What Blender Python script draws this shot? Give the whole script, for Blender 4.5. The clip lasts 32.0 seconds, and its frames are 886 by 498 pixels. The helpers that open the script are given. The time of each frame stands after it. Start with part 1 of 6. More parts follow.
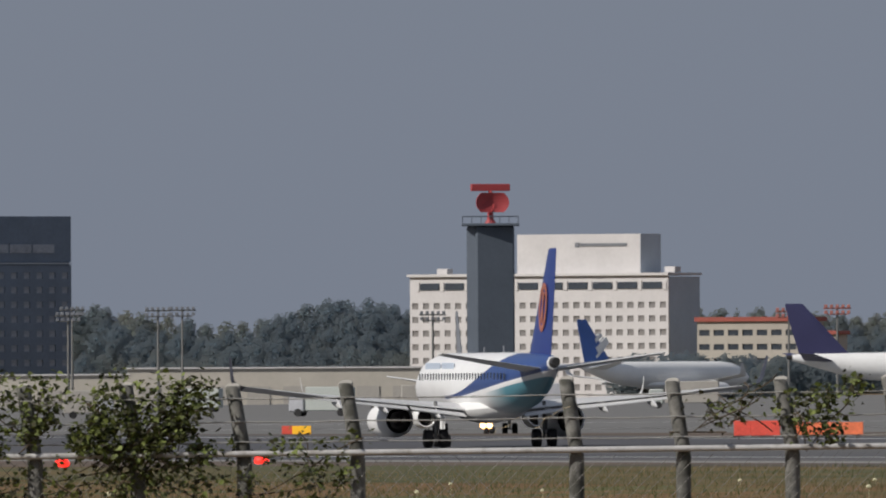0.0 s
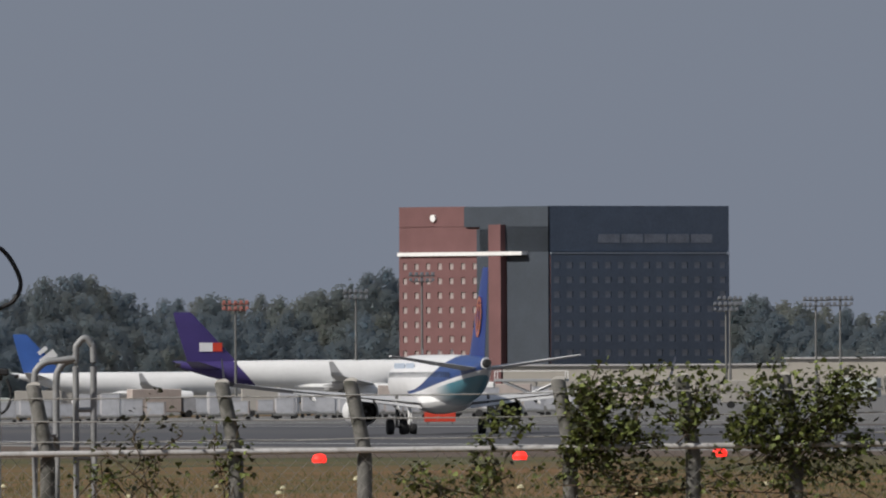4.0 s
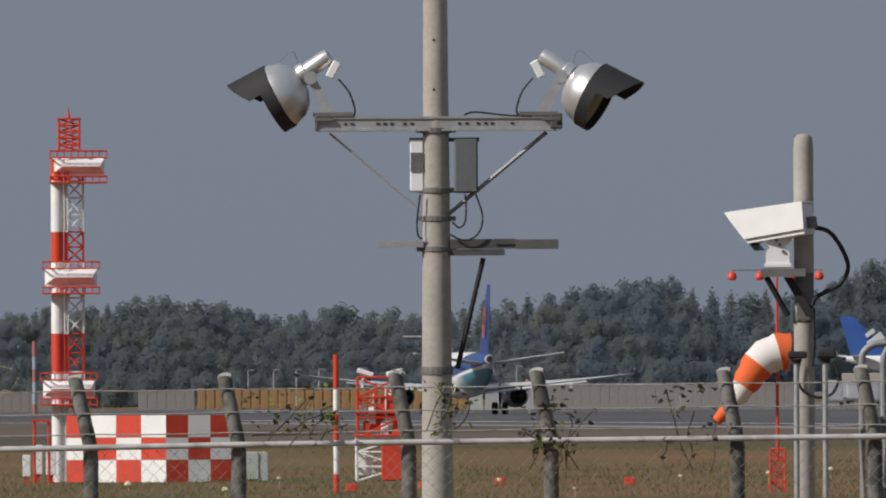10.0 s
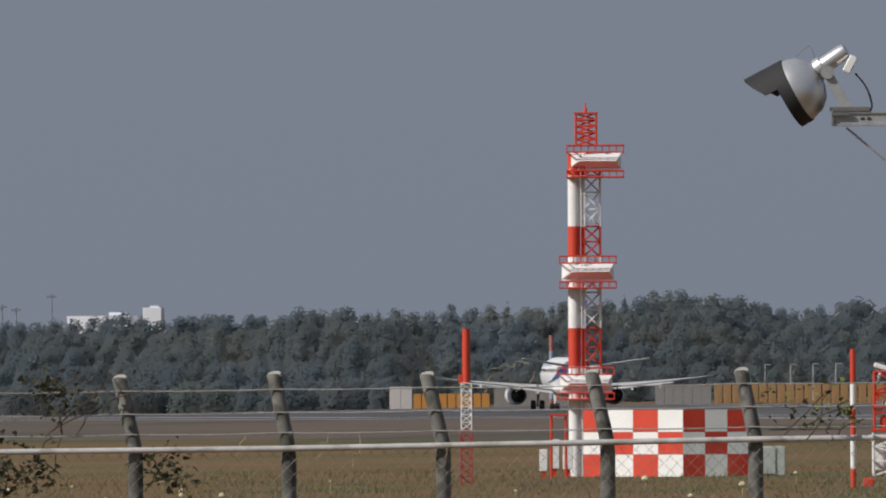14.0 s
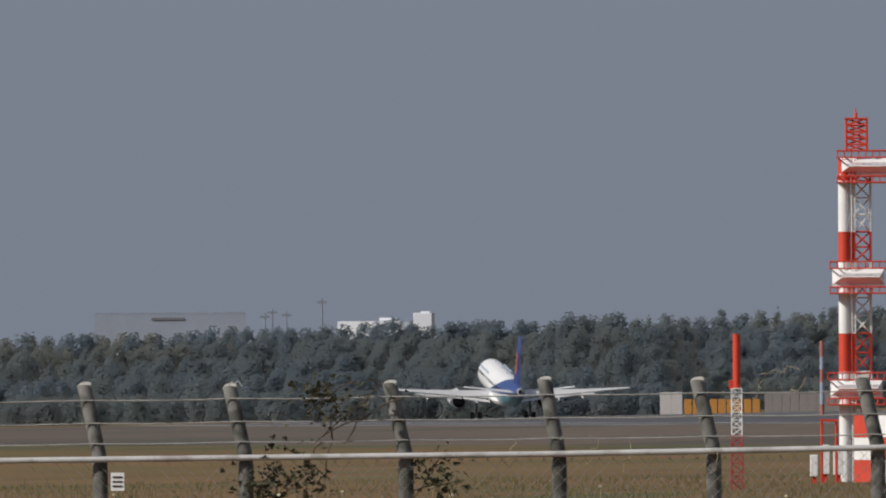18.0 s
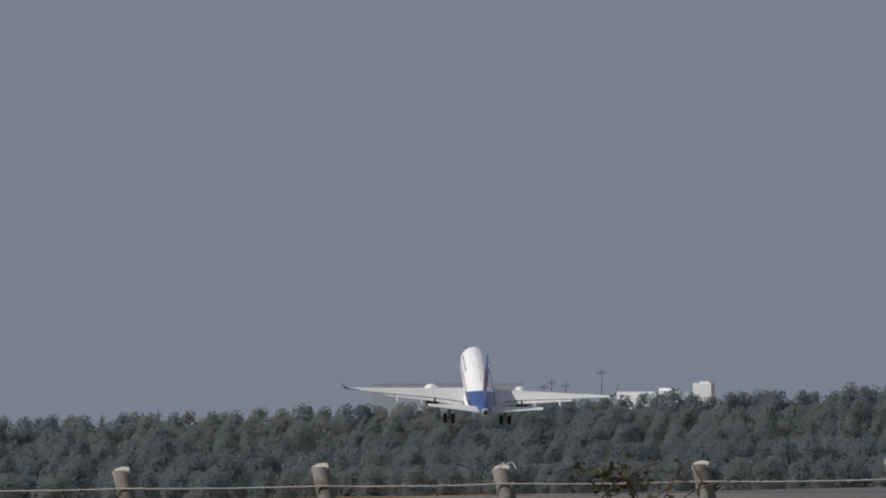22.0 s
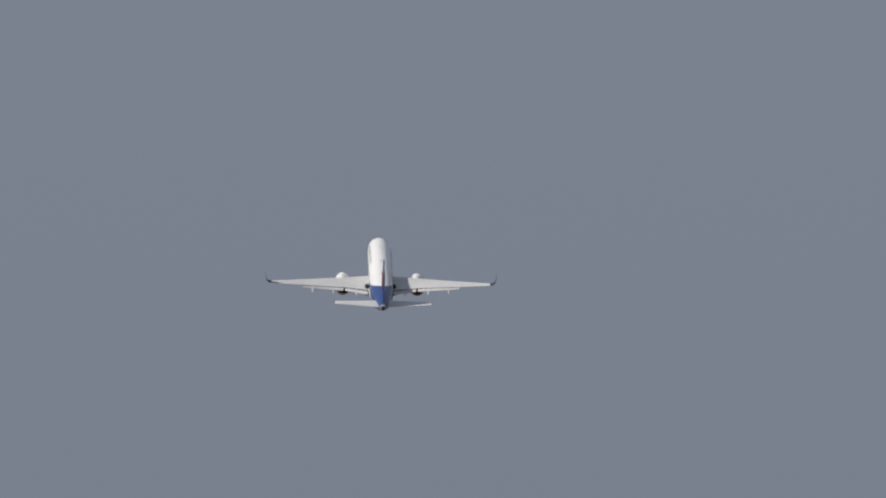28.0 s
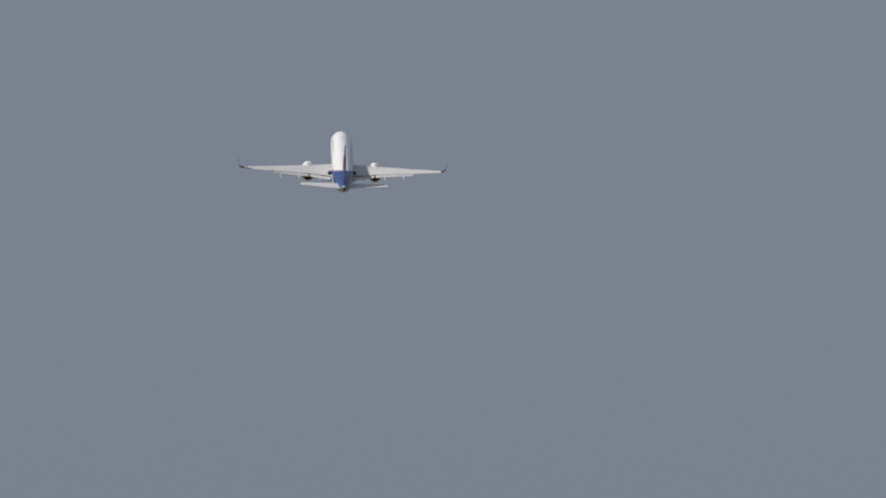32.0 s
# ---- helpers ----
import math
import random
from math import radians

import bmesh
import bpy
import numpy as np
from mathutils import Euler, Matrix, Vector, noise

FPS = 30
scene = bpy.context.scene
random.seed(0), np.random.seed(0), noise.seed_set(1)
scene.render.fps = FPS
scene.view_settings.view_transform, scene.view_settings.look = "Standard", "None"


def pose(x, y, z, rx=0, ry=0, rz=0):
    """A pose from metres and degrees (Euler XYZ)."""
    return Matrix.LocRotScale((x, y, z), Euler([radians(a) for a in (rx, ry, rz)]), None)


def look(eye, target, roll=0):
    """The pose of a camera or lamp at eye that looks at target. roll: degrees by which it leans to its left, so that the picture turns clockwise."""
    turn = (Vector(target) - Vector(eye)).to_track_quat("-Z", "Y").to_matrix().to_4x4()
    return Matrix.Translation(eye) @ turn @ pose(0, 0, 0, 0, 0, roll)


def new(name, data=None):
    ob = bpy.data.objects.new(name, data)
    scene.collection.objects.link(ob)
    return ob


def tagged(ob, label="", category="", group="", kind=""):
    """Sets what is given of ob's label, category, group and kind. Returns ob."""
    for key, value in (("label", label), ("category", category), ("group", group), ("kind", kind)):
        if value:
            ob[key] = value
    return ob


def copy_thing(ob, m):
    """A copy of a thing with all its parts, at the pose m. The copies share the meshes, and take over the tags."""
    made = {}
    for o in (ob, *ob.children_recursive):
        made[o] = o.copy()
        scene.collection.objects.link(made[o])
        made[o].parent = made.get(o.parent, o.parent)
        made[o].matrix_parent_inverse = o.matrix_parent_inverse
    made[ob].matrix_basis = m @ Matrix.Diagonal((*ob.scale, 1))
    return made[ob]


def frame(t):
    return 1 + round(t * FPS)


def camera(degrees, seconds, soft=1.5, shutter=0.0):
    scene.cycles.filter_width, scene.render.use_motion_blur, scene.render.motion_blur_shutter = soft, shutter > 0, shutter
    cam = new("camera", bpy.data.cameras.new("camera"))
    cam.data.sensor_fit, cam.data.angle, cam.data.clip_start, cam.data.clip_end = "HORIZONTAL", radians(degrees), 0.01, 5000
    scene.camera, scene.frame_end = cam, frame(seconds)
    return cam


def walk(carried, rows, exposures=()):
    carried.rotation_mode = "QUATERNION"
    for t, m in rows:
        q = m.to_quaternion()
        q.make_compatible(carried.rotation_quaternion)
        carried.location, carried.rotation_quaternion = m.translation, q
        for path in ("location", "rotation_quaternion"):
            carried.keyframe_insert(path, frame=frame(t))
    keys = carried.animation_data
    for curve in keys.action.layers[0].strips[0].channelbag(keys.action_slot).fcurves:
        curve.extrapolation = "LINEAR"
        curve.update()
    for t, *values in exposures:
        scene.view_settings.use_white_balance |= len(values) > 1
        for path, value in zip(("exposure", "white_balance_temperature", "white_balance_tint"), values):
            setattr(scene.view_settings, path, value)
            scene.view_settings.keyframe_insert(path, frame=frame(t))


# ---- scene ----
# The whole shot is one pan of a long lens on a stand, seen over an airfield fence; the stand rolls forward a little at 19 s.
# Bearings: B units of 1/36000 radian, counted to the right from the first view's axis.
F = 36000.0
EYE = 3.5            # lens height
AXIS = 0.1505        # turn between the runway (+y) and the middle of the pan
RUNWAY_X = 232.0
RX = RUNWAY_X
SLOPE = 0.0105       # the field rises gently to the right
cam = camera(2.495, 32.0, soft=2.05)
RIG = [
    (0, 0.000, 0.00, 3.500, 12.1227, 0.4160),
    (0.5, 0.000, 0.00, 3.500, 11.8863, 0.4136),
    (1, 0.000, 0.00, 3.500, 11.6367, 0.4064),
    (1.5, 0.000, 0.00, 3.500, 11.4336, 0.4016),
    (2, 0.000, 0.00, 3.500, 11.2158, 0.4018),
    (2.5, 0.000, 0.00, 3.500, 10.9431, 0.3967),
    (3, 0.000, 0.00, 3.500, 10.6778, 0.3953),
    (3.5, 0.000, 0.00, 3.500, 10.4944, 0.3912),
    (4, 0.000, 0.00, 3.500, 10.2698, 0.3956),
    (4.5, 0.000, 0.00, 3.500, 9.9570, 0.3914),
    (6.5, 0.000, 0.00, 3.500, 9.1767, 0.3610),
    (7, 0.000, 0.00, 3.500, 8.9535, 0.3549),
    (7.5, 0.000, 0.00, 3.500, 8.7473, 0.3526),
    (8, 0.000, 0.00, 3.500, 8.5366, 0.3509),
    (8.5, 0.000, 0.00, 3.500, 8.3659, 0.3534),
    (9, 0.000, 0.00, 3.500, 8.2294, 0.3559),
    (9.5, 0.000, 0.00, 3.500, 8.1079, 0.3574),
    (10, 0.000, 0.00, 3.500, 7.9397, 0.3573),
    (10.5, 0.000, 0.00, 3.500, 7.6962, 0.3564),
    (11, 0.000, 0.00, 3.500, 7.4185, 0.3553),
    (11.5, 0.000, 0.00, 3.500, 7.1723, 0.3564),
    (12, 0.000, 0.00, 3.500, 7.0143, 0.3582),
    (12.5, 0.000, 0.00, 3.500, 6.8563, 0.3584),
    (13, 0.000, 0.00, 3.500, 6.6619, 0.3544),
    (13.5, 0.000, 0.00, 3.500, 6.5514, 0.3508),
    (15.5, 0.000, 0.00, 3.500, 6.2802, 0.3513),
    (16, 0.000, 0.00, 3.500, 6.1664, 0.3523),
    (16.5, 0.000, 0.00, 3.500, 6.0461, 0.3507),
    (17, 0.000, 0.00, 3.500, 5.9373, 0.3571),
    (17.5, 0.000, 0.00, 3.500, 5.8348, 0.3604),
    (18, 0.000, 0.00, 3.500, 5.7224, 0.3677),
    (18.5, 0.000, 0.00, 3.500, 5.6222, 0.3751),
    (19, 0.469, 5.13, 3.500, 5.5170, 0.3904),
    (19.5, 1.368, 15.04, 3.531, 5.4087, 0.4079),
    (20, 2.124, 23.27, 3.559, 5.2772, 0.4330),
    (20.5, 2.224, 24.33, 3.555, 5.1554, 0.4373),
    (21, 2.230, 24.41, 3.555, 5.0409, 0.4451),
    (21.5, 2.216, 24.31, 3.551, 4.9840, 0.4918),
    (22, 2.216, 24.31, 3.551, 4.9380, 0.5700),
    (22.5, 2.216, 24.31, 3.551, 4.8774, 0.6313),
    (23, 2.216, 24.31, 3.551, 4.8267, 0.6949),
    (23.5, 2.216, 24.31, 3.551, 4.7391, 0.7489),
    (24, 2.216, 24.31, 3.551, 4.7362, 0.7914),
    (24.5, 2.216, 24.31, 3.551, 4.6713, 0.8617),
    (25, 2.216, 24.31, 3.551, 4.5874, 0.9416),
    (25.5, 2.216, 24.31, 3.551, 4.5134, 1.0055),
    (26.5, 2.216, 24.31, 3.551, 4.4181, 1.1299),
    (27.5, 2.216, 24.31, 3.551, 4.3228, 1.2544),
    (28, 2.216, 24.31, 3.551, 4.2888, 1.3331),
    (28.5, 2.216, 24.31, 3.551, 4.2509, 1.4286),
    (29, 2.216, 24.31, 3.551, 4.2254, 1.5183),
    (29.5, 2.216, 24.31, 3.551, 4.1870, 1.6207),
    (30, 2.216, 24.31, 3.551, 4.1349, 1.6971),
    (31, 2.216, 24.31, 3.551, 4.0225, 1.8227),
    (31.5, 2.216, 24.31, 3.551, 3.9874, 1.9092),
    (32, 2.216, 24.31, 3.551, 3.9476, 1.9981),
]
walk(cam, [(t, Matrix.Translation((x, y, z)) @ pose(0, 0, 0, 0, 0, -turn) @ pose(0, 0, 0, 90 + tilt) @ pose(0, 0, 0, 0, 0, -0.28)) for t, x, y, z, turn, tilt in RIG])


def bearing(b):
    return AXIS + (b + 2200.0) / F


def ground_z(x, y):
    return SLOPE * (x * math.cos(AXIS) - y * math.sin(AXIS))


def runway_rise(y):
    """The runway climbs gently towards its far end, on a low bank."""
    return float(np.interp(y, (1050, 1230, 1456, 1540, 1650, 1720, 1860, 2088, 2200, 2400, 3150), (0, 0.17, 0.38, 0.47, 0.5, 0.4, 0.4, 0.66, 0.6, 0.3, 0.1)))


def xy(b, d):
    a = bearing(b)
    return d * math.sin(a), d * math.cos(a)


def site(b, d, turn=0.0, z=None):
    """A pose on the ground at bearing b and distance d; its y axis points away from the lens, turned left by turn degrees."""
    x, y = xy(b, d)
    return Matrix.Translation((x, y, ground_z(x, y) if z is None else z)) @ Matrix.Rotation(-bearing(b) + radians(turn), 4, "Z")


def level(b, v, d):
    """Height of the sight line v units below the first view's axis, at bearing b and distance d."""
    return EYE - d / F * (v - 262.0 + 0.0052 * b)


# ---- light ----
SUN_TURN, SUN_UP = AXIS - radians(119), radians(36)
sun_way = Vector((math.sin(SUN_TURN) * math.cos(SUN_UP), math.cos(SUN_TURN) * math.cos(SUN_UP), math.sin(SUN_UP)))
sun = new("sun", bpy.data.lights.new("sun", "SUN"))
sun.data.energy, sun.data.angle, sun.data.color = 3.9, radians(0.6), (1.0, 0.945, 0.875)
sun.matrix_world = look((0, 0, 60), Vector((0, 0, 60)) - sun_way)
world = bpy.data.worlds.new("sky")
scene.world = world
world.use_nodes = True
wn, wl = world.node_tree.nodes, world.node_tree.links
sky = wn.new("ShaderNodeTexSky")
sky.sky_type, sky.sun_disc = "NISHITA", False
sky.sun_elevation, sky.sun_rotation = SUN_UP, SUN_TURN
sky.air_density, sky.dust_density, sky.ozone_density = 1.0, 3.0, 2.0
dim = wn.new("ShaderNodeMix")
dim.data_type, dim.blend_type = "RGBA", "MULTIPLY"
dim.inputs[0].default_value = 1.0
dim.inputs[7].default_value = (0.05, 0.05, 0.05, 1)
wl.new(sky.outputs[0], dim.inputs[6])
hazy = wn.new("ShaderNodeMix")
hazy.data_type = "RGBA"
hazy.inputs[0].default_value = 0.9
hazy.inputs[7].default_value = (0.207, 0.236, 0.297, 1)
wl.new(dim.outputs[2], hazy.inputs[6])
wl.new(hazy.outputs[2], wn["Background"].inputs[0])
wn["Background"].inputs[1].default_value = 1.0
scene.view_settings.exposure = 0.0


# ---- materials ----
def material(name, color, rough=0.6, metal=0.0, vary=0.25, size=1.0, bump=0.0, fine=8.0, island=0.0, emit=None, coat=0.0):
    m = bpy.data.materials.new(name)
    m.use_nodes = True
    n, l = m.node_tree.nodes, m.node_tree.links
    b = n["Principled BSDF"]
    b.inputs["Roughness"].default_value, b.inputs["Metallic"].default_value = rough, metal
    b.inputs["Coat Weight"].default_value = coat
    if rough > 0.9:
        b.inputs["Specular IOR Level"].default_value = 0.2
    c = n.new("ShaderNodeTexCoord")
    big, small = n.new("ShaderNodeTexNoise"), n.new("ShaderNodeTexNoise")
    for t, s in ((big, 1.0 / size), (small, fine / size)):
        t.inputs["Scale"].default_value, t.inputs["Detail"].default_value = s, 5.0
        l.new(c.outputs["Object"], t.inputs["Vector"])
    add = n.new("ShaderNodeMath")
    add.operation = "MULTIPLY_ADD"
    l.new(small.outputs["Fac"], add.inputs[0])
    add.inputs[1].default_value = 0.5
    l.new(big.outputs["Fac"], add.inputs[2])
    span = n.new("ShaderNodeMapRange")
    span.inputs[1].default_value, span.inputs[2].default_value = 0.45, 1.05
    span.inputs[3].default_value, span.inputs[4].default_value = 1.0 - vary, 1.0 + vary
    l.new(add.outputs[0], span.inputs[0])
    value = span.outputs[0]
    if island:
        g = n.new("ShaderNodeNewGeometry")
        r = n.new("ShaderNodeMapRange")
        r.inputs[3].default_value, r.inputs[4].default_value = 1.0 - island, 1.0 + island
        l.new(g.outputs["Random Per Island"], r.inputs[0])
        k = n.new("ShaderNodeMath")
        k.operation = "MULTIPLY"
        l.new(value, k.inputs[0])
        l.new(r.outputs[0], k.inputs[1])
        value = k.outputs[0]
    mul = n.new("ShaderNodeMix")
    mul.data_type, mul.blend_type = "RGBA", "MULTIPLY"
    mul.inputs[0].default_value = 1.0
    mul.inputs[6].default_value = (*color, 1)
    l.new(value, mul.inputs[7])
    l.new(mul.outputs[2], b.inputs["Base Color"])
    if bump:
        k = n.new("ShaderNodeBump")
        k.inputs["Strength"].default_value, k.inputs["Distance"].default_value = 0.6, bump
        l.new(add.outputs[0], k.inputs["Height"])
        l.new(k.outputs[0], b.inputs["Normal"])
    if emit:
        b.inputs["Emission Color"].default_value, b.inputs["Emission Strength"].default_value = (*color, 1), emit
    return m


def leafy(m, share=0.9):
    """Let light through thin leaves."""
    n, l = m.node_tree.nodes, m.node_tree.links
    b = n["Principled BSDF"]
    t, x = n.new("ShaderNodeBsdfTranslucent"), n.new("ShaderNodeAddShader")
    thin = n.new("ShaderNodeMix")
    thin.data_type, thin.blend_type = "RGBA", "MULTIPLY"
    thin.inputs[0].default_value, thin.inputs[7].default_value = 1.0, (share, share, share, 1)
    l.new(b.inputs["Base Color"].links[0].from_socket, thin.inputs[6])
    l.new(thin.outputs[2], t.inputs["Color"])
    l.new(b.outputs[0], x.inputs[0])
    l.new(t.outputs[0], x.inputs[1])
    l.new(x.outputs[0], n["Material Output"].inputs["Surface"])
    return m


def two_tone(m, other, scale, low=0.45, high=0.6, stretch=(1, 1, 1)):
    """Blend the base colour of m towards another colour in patches."""
    n, l = m.node_tree.nodes, m.node_tree.links
    b = n["Principled BSDF"]
    old = b.inputs["Base Color"].links[0].from_socket
    c = n.new("ShaderNodeTexCoord")
    mp = n.new("ShaderNodeMapping")
    mp.inputs["Scale"].default_value = stretch
    l.new(c.outputs["Object"], mp.inputs[0])
    t = n.new("ShaderNodeTexNoise")
    t.inputs["Scale"].default_value, t.inputs["Detail"].default_value = scale, 6.0
    l.new(mp.outputs[0], t.inputs["Vector"])
    r = n.new("ShaderNodeMapRange")
    r.inputs[1].default_value, r.inputs[2].default_value = low, high
    l.new(t.outputs["Fac"], r.inputs[0])
    x = n.new("ShaderNodeMix")
    x.data_type = "RGBA"
    l.new(r.outputs[0], x.inputs[0])
    l.new(old, x.inputs[6])
    x.inputs[7].default_value = (*other, 1)
    l.new(x.outputs[2], b.inputs["Base Color"])
    return m


white_paint = material("white_paint", (0.83, 0.83, 0.82), 0.45, vary=0.08, size=0.8)
red_paint = material("red_paint", (0.60, 0.055, 0.026), 0.5, vary=0.15, size=0.8)
orange_cloth = material("orange_cloth", (0.75, 0.13, 0.03), 0.8, vary=0.1, size=0.6)
white_cloth = material("white_cloth", (0.75, 0.72, 0.68), 0.85, vary=0.08, size=0.6)
concrete = material("concrete", (0.365, 0.345, 0.31), 0.85, vary=0.22, size=0.35, bump=0.004, fine=12)
post_concrete = two_tone(material("post_concrete", (0.16, 0.157, 0.145), 0.9, vary=0.35, size=0.10, bump=0.003, fine=9), (0.07, 0.07, 0.06), 8.0, 0.46, 0.60)
galvanised = material("galvanised", (0.42, 0.43, 0.44), 0.5, 0.5, vary=0.2, size=0.1)
dull_steel = material("dull_steel", (0.17, 0.17, 0.165), 0.65, 0.3, vary=0.25, size=0.15)
barbed = material("barbed", (0.36, 0.35, 0.33), 0.6, 0.3, vary=0.25, size=0.1)
mesh_wire = material("mesh_wire", (0.26, 0.25, 0.235), 0.65, 0.3, vary=0.25, size=0.1)
rail_zinc = two_tone(material("rail_zinc", (0.52, 0.51, 0.505), 0.6, 0.2, vary=0.2, size=0.12), (0.36, 0.34, 0.32), 9.0, 0.52, 0.66)
aluminium = material("aluminium", (0.66, 0.66, 0.67), 0.36, 0.7, vary=0.08, size=0.15)
black_metal = material("black_metal", (0.018, 0.018, 0.02), 0.75, vary=0.2, size=0.1)
# galvanised steel darkened for the shade on the ladder; one brace shares it
shaded_steel = material("shaded_steel", (0.27, 0.275, 0.28), 0.6, 0.3, vary=0.25, size=0.12)
plank_grey = material("plank_grey", (0.10, 0.10, 0.097), 0.6, vary=0.2, size=0.2)
# steel with shade put into its dark colour: arm, bracket, end clamp
shade_steel = material("dark_shade_steel", (0.075, 0.075, 0.072), 0.6, vary=0.3, size=0.1)
# ballast box grey, darkened for the shade beside the pole
ballast_shaded = material("ballast_shaded", (0.125, 0.138, 0.142), 0.55, vary=0.15, size=0.2)
rubber = material("rubber", (0.016, 0.016, 0.017), 0.8, vary=0.2, size=0.2)
dark_glass = material("dark_glass", (0.02, 0.024, 0.03), 0.12, vary=0.1)
box_grey = material("box_grey", (0.40, 0.43, 0.41), 0.5, vary=0.1, size=0.2)
vine_leaf = leafy(material("vine_leaf", (0.084, 0.102, 0.023), 0.7, vary=0.3, size=0.05, island=0.85), 0.3)
dry_leaf = leafy(material("dry_vine_leaf", (0.048, 0.047, 0.028), 0.95, vary=0.3, size=0.05, island=0.5), 0.4)
vine_stem = material("vine_stem", (0.09, 0.065, 0.04), 0.85, vary=0.3, size=0.05)


# ---- shapes ----
class Shape:
    """Collects rigid pieces of one mesh."""

    def __init__(self):
        self.v, self.f = [], []

    def add(self, verts, faces, m=None):
        k = len(self.v)
        self.v += [tuple(m @ Vector(p)) for p in verts] if m else [tuple(p) for p in verts]
        self.f += [tuple(k + i for i in f) for f in faces]
        return self

    def box(self, x, y, z, sx, sy, sz, m=None, cut=0.0):
        """A box with its centre at x, y, z; cut: the width of its chamfered upright edges and rims."""
        hx, hy, hz = sx / 2, sy / 2, sz / 2
        if not cut:
            v = [(x + a * hx, y + b * hy, z + c * hz) for c in (-1, 1) for a, b in ((-1, -1), (1, -1), (1, 1), (-1, 1))]
            return self.add(v, [(3, 2, 1, 0), (4, 5, 6, 7), (0, 1, 5, 4), (1, 2, 6, 5), (2, 3, 7, 6), (3, 0, 4, 7)], m)
        rings = []
        for zz, inset in ((-hz, cut), (-hz + cut, 0), (hz - cut, 0), (hz, cut)):
            ax, ay = hx - inset, hy - inset
            rings.append([(x + px, y + py, z + zz) for px, py in ((-ax + cut, -ay), (ax - cut, -ay), (ax, -ay + cut), (ax, ay - cut), (ax - cut, ay), (-ax + cut, ay), (-ax, ay - cut), (-ax, -ay + cut))])
        return self.skin(rings, m)

    def skin(self, rings, m=None, caps=True):
        n = len(rings[0])
        v = [p for r in rings for p in r]
        f = [(k * n + i, k * n + (i + 1) % n, (k + 1) * n + (i + 1) % n, (k + 1) * n + i) for k in range(len(rings) - 1) for i in range(n)]
        if caps:
            f += [tuple(reversed(range(n))), tuple(range(len(v) - n, len(v)))]
        return self.add(v, f, m)

    def rod(self, p, q, r, r2=None, n=8, m=None, caps=True):
        p, q = Vector(p), Vector(q)
        turn = (q - p).to_track_quat("Z", "Y")
        rings = [[tuple(c + turn @ Vector((rr * math.cos(6.28318 * i / n), rr * math.sin(6.28318 * i / n), 0))) for i in range(n)] for c, rr in ((p, r), (q, r if r2 is None else r2))]
        return self.skin(rings, m, caps)

    def tube(self, points, r, n=6, m=None):
        pts = [Vector(p) for p in points]
        rings = []
        for i, p in enumerate(pts):
            way = (pts[min(i + 1, len(pts) - 1)] - pts[max(i - 1, 0)])
            turn = way.to_track_quat("Z", "Y")
            rings.append([tuple(p + turn @ Vector((r * math.cos(6.28318 * k / n), r * math.sin(6.28318 * k / n), 0))) for k in range(n)])
        return self.skin(rings, m)

    def lathe(self, profile, n=20, m=None, caps=True):
        """profile: (radius, z) from below upwards."""
        return self.skin([[(r * math.cos(6.28318 * i / n), r * math.sin(6.28318 * i / n), z) for i in range(n)] for r, z in profile], m, caps)

    def mesh(self, name, mat, smooth=False):
        me = bpy.data.meshes.new(name)
        me.from_pydata(self.v, [], self.f)
        me.materials.append(mat)
        if smooth:
            me.polygons.foreach_set("use_smooth", [True] * len(me.polygons))
            me.set_sharp_from_angle(angle=radians(40))
        return me


def part(name, shape, mat, parent=None, label="", m=None, smooth=False):
    """One mesh object under a thing or a part; shape may be a Shape or a mesh that alike pieces share."""
    ob = new(name, shape.mesh(name, mat, smooth) if isinstance(shape, Shape) else shape)
    if parent:
        ob.parent = parent
    if m is not None:
        ob.matrix_basis = m
    return tagged(ob, label)


def thing(name, label, category, m=None, group="", kind=""):
    ob = new(name)
    ob.empty_display_size = 0.2
    if m is not None:
        ob.matrix_basis = m
    return tagged(ob, label, category, group, kind)


def bend(points, steps=6):
    """A smooth line through points."""
    p = [Vector(a) for a in points]
    p = [p[0]] + p + [p[-1]]
    out = []
    for i in range(1, len(p) - 2):
        for k in range(steps):
            t = k / steps
            a, b, c, d = p[i - 1:i + 3]
            out.append(0.5 * (2 * b + (c - a) * t + (2 * a - 5 * b + 4 * c - d) * t * t + (3 * b - a - 3 * c + d) * t ** 3))
    return out + [p[-2]]


# ---- ground ----
def ground_sheet(name, mat, corners, lift, label, category="ground"):
    s = Shape()
    s.add([(x, y, ground_z(x, y) + lift) for x, y in corners], [tuple(range(len(corners)))])
    return tagged(part(name, s, mat), label, category, kind="structure")


grass = two_tone(two_tone(material("dry_grass", (0.150, 0.094, 0.042), 0.95, vary=0.45, size=6.0, bump=0.05, fine=20), (0.190, 0.108, 0.052), 0.035, 0.45, 0.58, (1, 0.35, 1)), (0.100, 0.105, 0.042), 0.08, 0.5, 0.62)
asphalt = two_tone(material("asphalt", (0.066, 0.066, 0.072), 0.85, vary=0.2, size=3.0, fine=10), (0.095, 0.092, 0.09), 0.03, 0.48, 0.62, (1, 0.1, 1))
apron_concrete = material("apron_concrete", (0.145, 0.141, 0.135), 0.85, vary=0.15, size=8.0)
pale_slab = material("pale_slab", (0.24, 0.23, 0.215), 0.85, vary=0.12, size=9.0)
line_paint = material("line_paint", (0.62, 0.62, 0.60), 0.7, vary=0.2, size=1.5)
